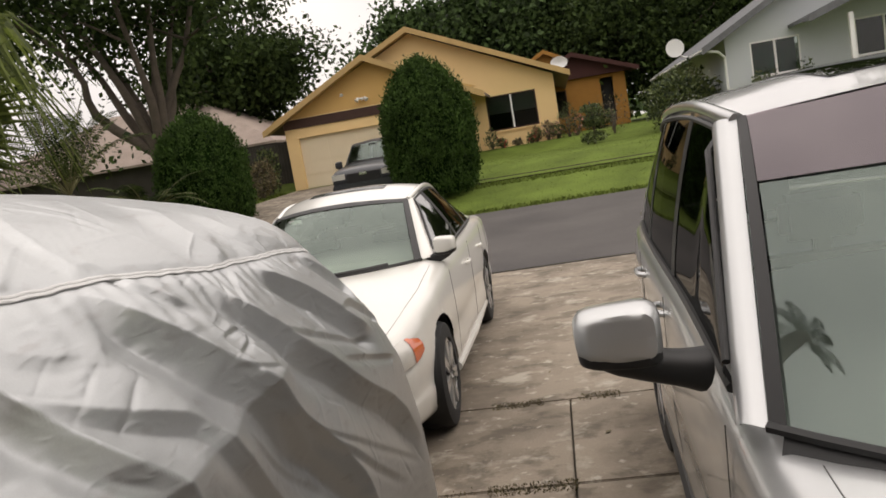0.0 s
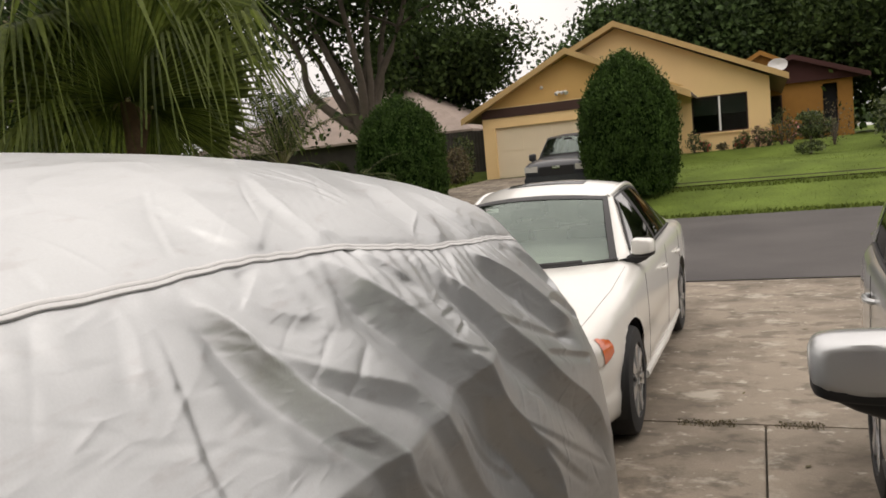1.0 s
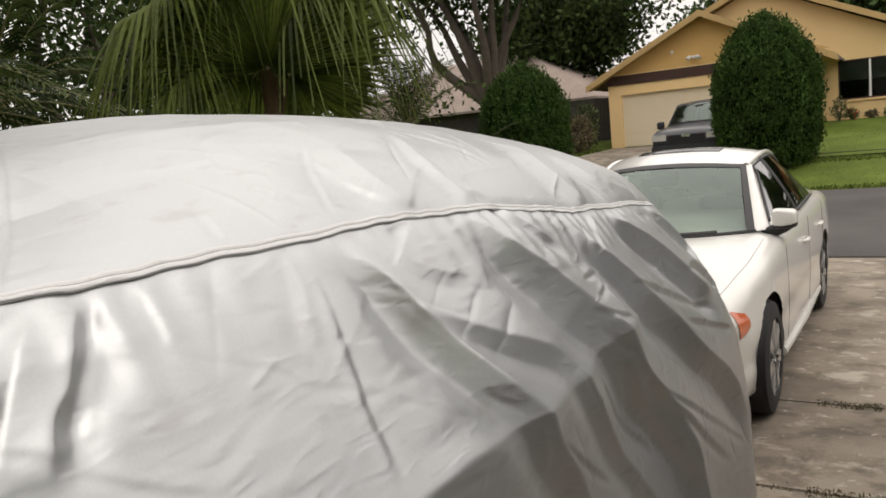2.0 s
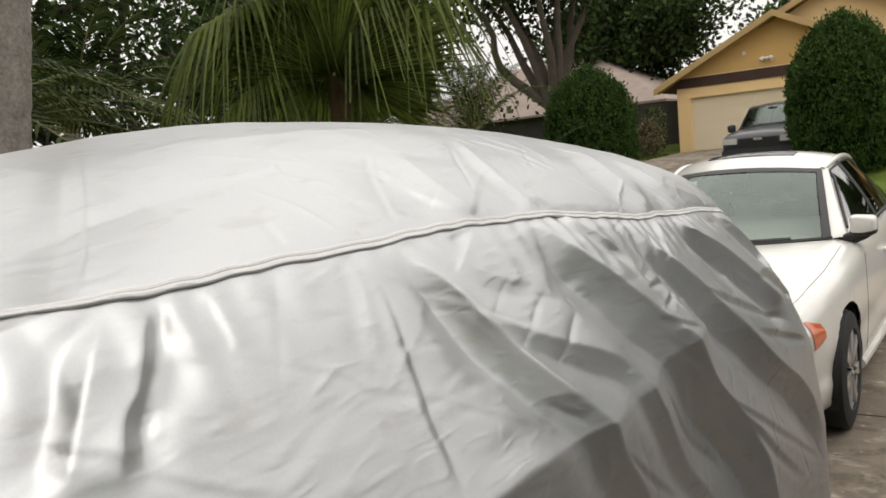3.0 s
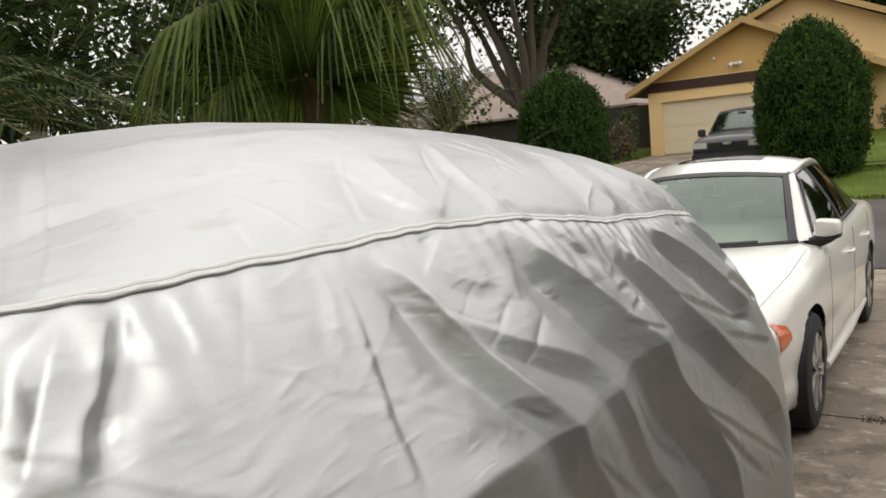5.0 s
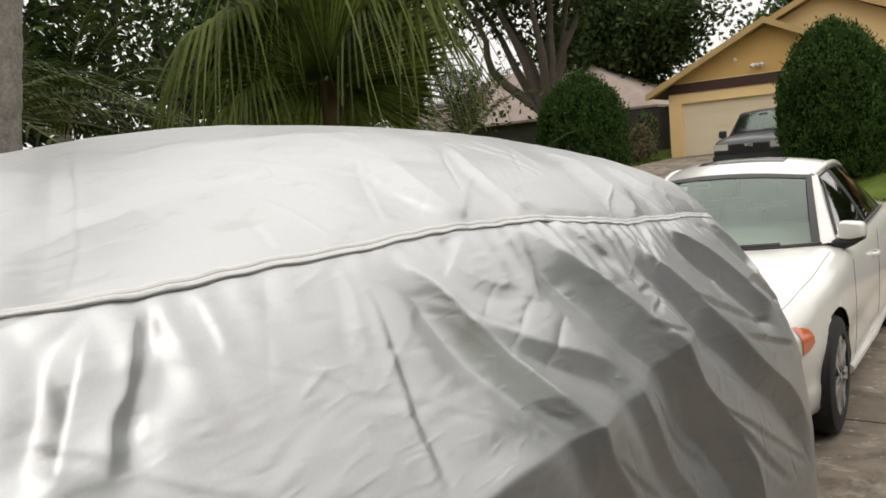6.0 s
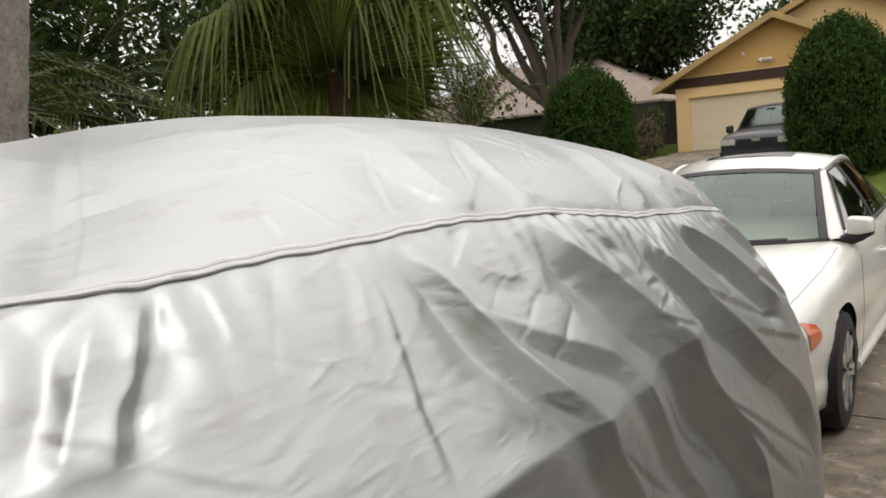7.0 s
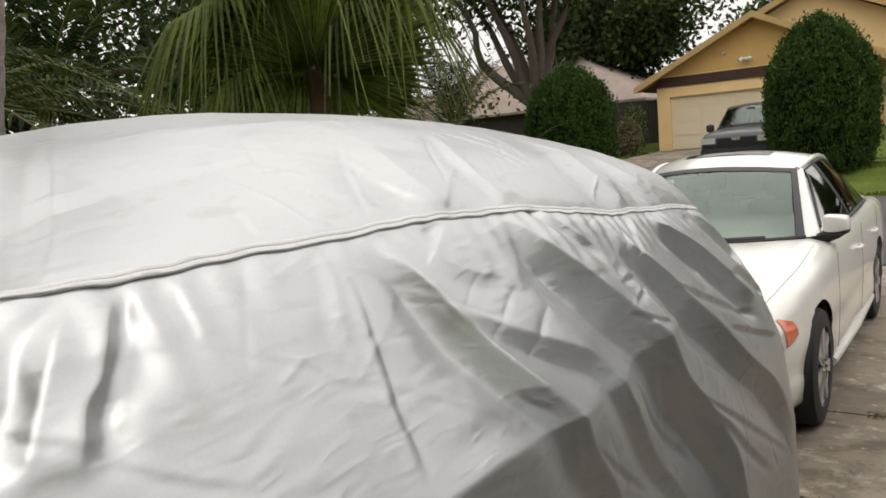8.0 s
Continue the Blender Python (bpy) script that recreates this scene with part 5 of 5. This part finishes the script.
def broadleaf(name, x, y, z0, limbs, crown, n, leaf, seed, label, material, trunk_r=0.28, fork=2.5):
    """Trunk, forked limbs out to clumps in an uneven crown, and loose leaves round each clump. crown: (cx, cy, cz, rx, ry, rz)."""
    rng = np.random.default_rng(seed)
    ob = thing(name, (x, y, z0), label, "tree")
    cx, cy, cz, rx, ry, rz = crown
    wood = [tube(smooth([(x, y, z0 - 0.2), (x + 0.05, y, z0 + fork * 0.5), (x + 0.1, y, z0 + fork)], 6), np.linspace(trunk_r * 1.25, trunk_r * 0.9, 6), 12)]
    clumps = []
    for k in range(limbs):
        a = 2 * math.pi * (k + rng.uniform(0, 0.6)) / limbs
        e = Vector((cx + rx * 0.74 * math.cos(a), cy + ry * 0.74 * math.sin(a), cz + rz * rng.uniform(-0.25, 0.55)))
        s = Vector((x + 0.1, y, z0 + fork * rng.uniform(0.75, 1.0)))
        mid = s.lerp(e, 0.45) + Vector((rng.normal(0, 0.25), rng.normal(0, 0.25), 0.35))
        pts = smooth([s, s.lerp(mid, 0.5) + Vector((rng.normal(0, 0.3), 0, -0.05)), mid, e], 10)
        wood.append(tube(pts, np.linspace(trunk_r * 0.62, 0.05, 10), 8))
        for b in range(4):
            i = int(rng.integers(6, 10))
            q = Vector(pts[i])
            d = Vector((rng.normal(0, rx * 0.33), rng.normal(0, ry * 0.33), rng.uniform(-0.1, 0.5) * rz))
            wood.append(tube([q, q + d * 0.5 + Vector((0, 0, 0.1)), q + d], [0.07, 0.045, 0.02], 6))
            clumps.append(q + d)
        clumps.append(e)
    extra = rng.normal(size=(limbs * 7, 3))
    extra /= np.linalg.norm(extra, axis=1)[:, None]
    extra *= rng.uniform(0.55, 1.0, (len(extra), 1))
    clumps += [Vector((cx + rx * q[0], cy + ry * q[1], cz + rz * q[2])) for q in extra]
    part("trunk", join(*wood), M_bark, ob, sharp=80)
    per = n // len(clumps)
    cs = []
    for c in clumps:
        sp = rng.uniform(0.5, 1.1) * (rx + rz) * 0.115
        cs.append(np.array(c) + rng.normal(size=(per, 3)) * np.array([sp, sp, sp * 0.6]))
    part("crown", leaf_quads(np.vstack(cs), leaf, rng, up=-0.2, aspect=0.6), material, ob, sharp=180)
    return ob


broadleaf("spreading_tree", -14.6, 28, 1.2, 9, (-16.6, 28.5, 11.3, 6.6, 5, 3.4), 25000, 0.27, 21, "spreading dark-leaved tree with a forked grey trunk", M_leaf, 0.36, 2.4)
broadleaf("dense_tree", -19.0, 44, 1.8, 7, (-18.0, 44, 8.8, 4.1, 3.5, 5.2), 28600, 0.34, 22, "dense dark green tree behind the houses", M_leaf)
broadleaf("dense_tree", -8.0, 50, 1.8, 7, (-7.6, 50, 8.0, 4.2, 4, 3.7), 26400, 0.36, 30, "dense rounded green tree behind the yellow house", M_leaf2)
broadleaf("dense_tree", 0.5, 51, 1.8, 8, (0.5, 51, 9.6, 6.0, 4, 4.6), 30800, 0.36, 23, "dense rounded green tree behind the yellow house", M_leaf2)
broadleaf("tall_tree", 9.5, 52, 1.8, 9, (9.5, 52, 9.8, 7.0, 5, 5.4), 24200, 0.40, 24, "tall dark tree with sky showing through", M_leaf)
broadleaf("tall_tree", 20, 48, 1.8, 8, (20, 48, 10.0, 7.0, 5, 5.5), 19800, 0.40, 25, "tall dark tree behind the grey house", M_leaf)
broadleaf("tall_tree", -35, 34, 1.4, 9, (-35, 34, 8.5, 8.0, 5, 5.5), 26400, 0.36, 26, "tall dark tree behind the palms", M_leaf)
broadleaf("dense_tree", 6.6, 46, 1.8, 7, (6.4, 46, 7.2, 5.0, 3.5, 4.4), 26000, 0.30, 33, "dense dark tree between the orange and grey houses", M_leaf)
broadleaf("yard_tree", -14.5, 9, 0, 8, (-14.5, 9, 4.0, 4.0, 4.5, 3.6), 13310, 0.19, 27, "dark-leaved yard tree beside the fence", M_leaf, 0.2, 1.5)
broadleaf("yard_tree", -15.5, 2.5, 0, 8, (-15.5, 2.5, 4.2, 4.2, 4.5, 3.8), 13310, 0.19, 28, "dark-leaved yard tree beside the fence", M_leaf, 0.2, 1.5)
broadleaf("yard_tree", -18.5, 17, 0, 8, (-18.5, 17, 4.2, 4.4, 4.5, 3.6), 12100, 0.22, 29, "dark-leaved yard tree beside the fence", M_leaf, 0.2, 1.5)


def shrub(name, x, y, z0, rx, rz, n, leaf, material, seed, label, group="", flowers=None):
    rng = np.random.default_rng(seed)
    ob = thing(name, (x, y, z0), label, "shrub", group)
    stems = [tube([(x, y, z0 - 0.05), (x + rng.normal(0, rx * 0.4), y + rng.normal(0, rx * 0.4), z0 + rz * rng.uniform(0.8, 1.6))], [0.025, 0.008], 5) for _ in range(7)]
    part("stems", join(*stems), M_bark, ob)
    c = rng.normal(size=(n, 3))
    c /= np.linalg.norm(c, axis=1)[:, None]
    c *= rng.uniform(0.3, 1, (n, 1)) ** 0.5
    lump = np.array([noise.noise(Vector(q) * 2.2 + Vector((seed, 0, 0))) for q in c])
    c *= (1 + 0.45 * lump)[:, None]
    c = c * np.array([rx, rx, rz]) + np.array([x, y, z0 + rz])
    c[:, 2] = np.maximum(c[:, 2], z0 + 0.03)
    part("foliage", leaf_quads(c, leaf, rng, up=0.6), material, ob, sharp=180)
    if flowers:
        k = rng.integers(0, n, 26)
        part("flowers", leaf_quads(c[k] + np.array([0, -0.08, 0.06]), leaf * 0.9, rng, aspect=0.9), flowers, ob)
    return ob


shrub("dry_shrub", -10.6, 27.6, 1.2, 0.62, 0.72, 1800, 0.12, M_dryshrub, 31, "brownish dry shrub beside the garage")
shrub("green_shrub", -10.9, 29.2, 1.2, 0.5, 0.95, 1500, 0.14, M_shrub, 32, "green shrub against the fence")
for k, (x, w, h, fl, m_) in enumerate(((-2.15, 0.30, 0.42, None, M_shrub), (-1.75, 0.22, 0.22, M_flower, M_shrub), (-1.15, 0.18, 0.15, None, M_dryshrub), (-0.55, 0.22, 0.22, M_flower, M_shrub), (-0.35, 0.2, 0.32, M_flower, M_shrub),
                                       (0.12, 0.25, 0.42, M_pink, M_dryshrub), (0.5, 0.32, 0.36, M_pink, M_shrub), (0.95, 0.42, 0.72, None, M_shrub), (1.25, 0.42, 0.50, M_pink, M_dryshrub))):
    shrub("flower_bush", x, 31.2 + 0.05 * k, 1.55, w, h, 420, 0.09, m_, 40 + k, "small flowering bush beside the yellow house wall" if fl else "small leafy bush beside the yellow house wall", "bushes along the house", fl)
tier = thing("tiered_shrub", (1.7, 28.2, 1.2), "shrub clipped in tiers on the lawn", "shrub")
part("stem", tube([(1.7, 28.2, 1.1), (1.74, 28.2, 2.0), (1.68, 28.2, 2.7)], 0.03, 6), M_bark, tier)
rng = np.random.default_rng(61)
for z, r in ((1.42, 0.50), (1.98, 0.36), (2.42, 0.40)):
    c = rng.normal(size=(600, 3))
    c /= np.linalg.norm(c, axis=1)[:, None]
    c *= rng.uniform(0.6, 1, (600, 1))
    part("clipped_tier", leaf_quads(c * np.array([r, r, r * 0.45]) + np.array([1.7, 28.2, z]), 0.10, rng, up=0.7), M_shrub, tier, sharp=180)
shrub("side_bush", 4.9, 28.6, 1.2, 1.35, 1.05, 3500, 0.16, M_shrub, 71, "large green bush beside the grey house")
shrub("side_bush", 6.6, 35.0, 1.5, 1.3, 0.9, 2500, 0.16, M_shrub, 72, "large green bush at the edge of the lawn")
shrub("side_bush", 2.6, 39.5, 1.6, 0.8, 0.55, 1500, 0.16, M_shrub, 73, "dark bush before the orange house")
shrub("bare_shrub", 2.6, 30.5, 1.4, 0.8, 0.8, 260, 0.10, M_dryshrub, 74, "sparse twiggy shrub on the lawn")
shrub("window_plant", 7.2, 26.6, 1.2, 0.5, 0.75, 700, 0.12, M_shrub, 75, "leafy plant under the window of the grey house")
shrub("window_plant", 8.5, 26.5, 1.2, 0.35, 0.78, 500, 0.12, M_shrub, 76, "leafy plant under the window of the grey house")


def fan_leaf(hub, out, normal, R, rng, span=290, segs=50, droop=1.15, fused=0.48, face=0.0):
    """One fan palm blade: pleated, joined near the hub, with split tips that hang down."""
    out, normal = Vector(out).normalized(), Vector(normal).normalized()
    sidev = normal.cross(out).normalized()
    normal = out.cross(sidev).normalized()
    v, f = [], []
    rr = [0.02, 0.2, 0.4, fused, 0.68, 0.80, 0.90, 1.0]
    for k in range(segs):
        a = radians(-span / 2 + span * (k + 0.5) / segs)
        half = radians(span / segs) / 2
        Rk = R * (0.80 + 0.20 * math.cos(a / 2)) * rng.uniform(0.93, 1.07)
        hang = droop * rng.uniform(0.6, 1.4)
        base = len(v)
        for r in rr:
            taper = 1.0 if r <= fused else max(0.05, (1 - r) / (1 - fused)) ** 1.1 * 0.5
            for e in (-1, 0, 1):
                ang = a + e * half * 1.02 * (taper if r <= fused else 1) if r <= fused else a
                p = (out * math.cos(ang) + sidev * math.sin(ang)) * r * Rk
                if r > fused and e:
                    across = (-out * math.sin(a) + sidev * math.cos(a))
                    p += across * e * half * fused * Rk * taper
                p += normal * (0.010 * R * (1 if e == 0 else -1) - 0.16 * R * (r * math.sin(a) * 0.9) ** 2)
                over = max(0, r - fused * 0.9)
                fall = hang * Rk * (over ** 1.35) * 1.6
                p.z -= fall
                p += normal * fall * face
                if over:
                    p *= 1 - 0.16 * min(1.0, over * 2) * min(1, hang)
                v.append(Vector(hub) + p)
        for i in range(len(rr) - 1):
            for e in range(2):
                q = base + 3 * i + e
                f.append((q, q + 1, q + 4, q + 3))
    return v, f


def fan_palm(name, x, y, z0, heart, leaves, seed, label, R=0.95, trunk_r=0.13, facing=()):
    rng = np.random.default_rng(seed)
    ob = thing(name, (x, y, z0), label, "palm tree")
    part("trunk", tube([(x, y, z0 - 0.1), (x + 0.03, y, heart * 0.5), (x, y, heart)], [trunk_r * 1.2, trunk_r, trunk_r * 0.9], 14), M_husk, ob)
    for off, out, normal, size, span, droop, fused in facing:
        hub = Vector((x, y, heart)) + Vector(off)
        leaf = part("leaf", fan_leaf(hub, out, normal, R * size, rng, span, 74 if fused > 0.5 else 17, droop, fused, 0.10), M_fan, ob, sharp=60)
        s = Vector((x, y, heart - 0.1))
        part("stalk", tube(smooth([s, s.lerp(hub, 0.5) + Vector((0, 0, 0.05)), hub], 8), np.linspace(0.024, 0.012, 8), 6), M_petiole, leaf)
    for az, el, stalk, tip, size in leaves:
        a, e = radians(az), radians(el)
        d = Vector((math.cos(a) * math.cos(e), math.sin(a) * math.cos(e), math.sin(e)))
        s = Vector((x, y, heart - 0.05))
        hub = s + d * stalk * 0.68
        leaf = part("leaf", fan_leaf(hub, Vector((d.x, d.y, d.z - tip)), Vector((-d.x * 0.7, -d.y * 0.7, 0.75)), R * size, rng), M_fan, ob, sharp=60)
        part("stalk", tube(smooth([s, s.lerp(hub, 0.5) + Vector((0, 0, 0.06)), hub, hub + d * 0.12], 8), np.linspace(0.024, 0.010, 8), 6), M_petiole, leaf)
    return ob


FANS = [(-135, 35, 1.15, 0.9, 0.95), (80, 40, 1.0, 0.7, 1.0), (130, 35, 1.0, 0.8, 1.0), (180, 40, 1.0, 0.8, 1.0),
        (-160, 55, 0.9, 0.8, 1.0), (60, 70, 0.9, 0.6, 1.0), (-140, -5, 0.85, 0.6, 0.8), (150, 0, 0.9, 0.5, 0.95)]
FACING = [((0.15, -0.25, -0.10), (0.25, 0.10, 1.0), (0.60, -0.70, 0.30), 1.05, 230, 0.12, 0.74), ((0.27, -0.17, -0.16), (0.75, 0.50, -0.05), (0.50, -0.75, 0.30), 0.60, 200, 0.18, 0.55),
          ((0.0, -0.35, 0.85), (0.35, -0.50, 0.20), (0.30, -0.30, 0.90), 1.05, 250, 1.6, 0.36), ((0.45, 0.30, 0.55), (0.80, 0.45, 0.10), (0.20, -0.40, 0.85), 0.90, 200, 1.5, 0.36)]
fan_palm("fan_palm", -3.75, 4.05, 0.0, 2.42, FANS, 81, "green fan palm with drooping leaf tips behind the covered car", facing=FACING)


def feather_frond(base, az, el, length, sag, rng, pairs=34, leaflet=0.42):
    a, e = radians(az), radians(el)
    d = Vector((math.cos(a) * math.cos(e), math.sin(a) * math.cos(e), math.sin(e)))
    base = Vector(base)
    pts = [base + d * length * t - Vector((0, 0, sag * length * t * t)) for t in np.linspace(0, 1, 14)]
    geo = [tube(pts, np.linspace(0.018, 0.004, 14), 5)]
    v, f = [], []
    for k in range(pairs):
        t = 0.14 + 0.86 * k / (pairs - 1)
        u = t * 13
        i = min(int(u), 12)
        p = pts[i].lerp(pts[i + 1], u - i)
        along = (pts[i + 1] - pts[i]).normalized()
        lat = along.cross(Vector((0, 0, 1))).normalized()
        L = leaflet * (math.sin(math.pi * min(1, 0.12 + 0.9 * t)) ** 0.6) * rng.uniform(0.85, 1.15)
        for s in (-1, 1):
            dirn = (lat * s * 0.85 + along * 0.55 + Vector((0, 0, 0.12))).normalized()
            m = p + dirn * L * 0.5
            tip = p + dirn * L * 0.95 - Vector((0, 0, 0.30 * L))
            wv = along * 0.016
            b = len(v)
            v += [p - wv * 0.6, p + wv * 0.6, m + wv, m - wv, tip]
            f += [(b, b + 1, b + 2, b + 3), (b + 3, b + 2, b + 4)]
    return join(*geo), (v, f)


def feather_palm(name, x, y, z0, heart, n, length, seed, label, trunk_r=0.10, el=(15, 75), sag=0.55):
    rng = np.random.default_rng(seed)
    ob = thing(name, (x, y, z0), label, "palm tree")
    part("trunk", tube([(x, y, z0 - 0.1), (x + 0.04, y, (z0 + heart) / 2), (x, y, heart)], [trunk_r * 1.2, trunk_r, trunk_r], 12), M_palmbark, ob)
    for k in range(n):
        az = 360 * k / n + rng.uniform(-12, 12)
        stem, leaflets = feather_frond((x, y, heart), az, rng.uniform(*el), length * rng.uniform(0.8, 1.1), sag * rng.uniform(0.7, 1.2), rng)
        fr = part("frond", leaflets, M_frond, ob, sharp=180)
        part("midrib", stem, M_petiole, fr)
    return ob


feather_palm("feather_palm", -7.0, 3.0, 0, 2.3, 22, 2.6, 91, "dark clumping feather palm beside the fence")
feather_palm("feather_palm", -6.4, 1.5, 0, 2.3, 22, 2.5, 92, "dark clumping feather palm beside the fence")
feather_palm("feather_palm", -8.6, 1.6, 0, 2.6, 16, 2.8, 93, "dark clumping feather palm beside the fence")
feather_palm("feather_palm", -8.8, 4.8, 0, 2.4, 16, 2.6, 94, "dark clumping feather palm beside the fence")
feather_palm("feather_palm", -7.4, 8.0, 0, 1.3, 15, 2.4, 95, "low feather palm with arching fronds", el=(30, 80))
feather_palm("feather_palm", -11.0, 19.9, 0.3, 1.3, 16, 2.6, 97, "low brownish feather palm beside the clipped conifer", el=(20, 75))
feather_palm("feather_palm", -11.0, 16.6, 0, 2.2, 22, 3.4, 96, "low feather palm with upright fronds beside the street", el=(35, 80), sag=0.4)
tall = thing("tall_palm", (-4.62, 2.02, 0), "tall smooth grey palm trunk with pale lichen", "palm tree")
rng = np.random.default_rng(99)
rings = [(-4.62 + 0.055 * (z - 1.95) - 0.045 * max(0, z - 3.2) ** 2, 2.02 + 0.118 * (z - 1.95), z) for z in np.arange(-0.1, 14.0, 0.06)]
part("trunk", tube(rings, [0.165 + 0.004 * (i % 2) + 0.003 * math.sin(i * 1.3) for i in range(len(rings))], 24), M_palmbark, tall, sharp=60)
for k in range(9):
    stem, leaflets = feather_frond(rings[-1], 360 * k / 9, rng.uniform(10, 70), 1.9, 0.55, rng)
    fr = part("frond", leaflets, M_frond, tall, sharp=180)
    part("midrib", stem, M_petiole, fr)


# ---- far woods, and an unseen house added behind the camera to block light ----
rng = np.random.default_rng(7)
cs = []
for k in range(230):
    a = rng.uniform(0, 2 * math.pi)
    r = rng.uniform(62, 90)
    x, y = r * math.cos(a), r * math.sin(a) + 8
    h = rng.uniform(2.0, 4.2)
    cs.append(np.array([x, y, ground_z(y)]) + rng.normal(size=(130, 3)) * np.array([3.2, 3.2, h * 0.33]) + np.array([0, 0, h * 0.5]))
far = part("far_woods", leaf_quads(np.vstack(cs), 1.1, rng, aspect=0.7), M_leaf2, sharp=180)
tagged(far, "distant belt of green trees round the neighbourhood", "trees", kind="stuff")
# set near, tall and dark so cover folds turned towards it go darker
back = thing("blocker_house", (0, -3.2, 0), "unseen house with a brown garage door, added behind the driveway to block light", "house", kind="structure")
part("wall", boxes((-9, -3.5, -0.05, -3.2, -3.2, 5.4), (2.6, -3.5, -0.05, 9, -3.2, 5.4), (-3.2, -3.5, 2.2, 2.6, -3.2, 5.4)), M_tanwall, back)
part("garage_door", boxes(*[(-3.2, -3.42, -0.04 + 0.45 * k, 2.6, -3.36, 0.40 + 0.45 * k) for k in range(5)]), M_brown, back)
part("roof", prism([(-9.6, 5.35), (9.6, 5.35), (9.6, 5.53), (0, 7.2), (-9.6, 5.53)], -9, -2.5), M_shingle, back)
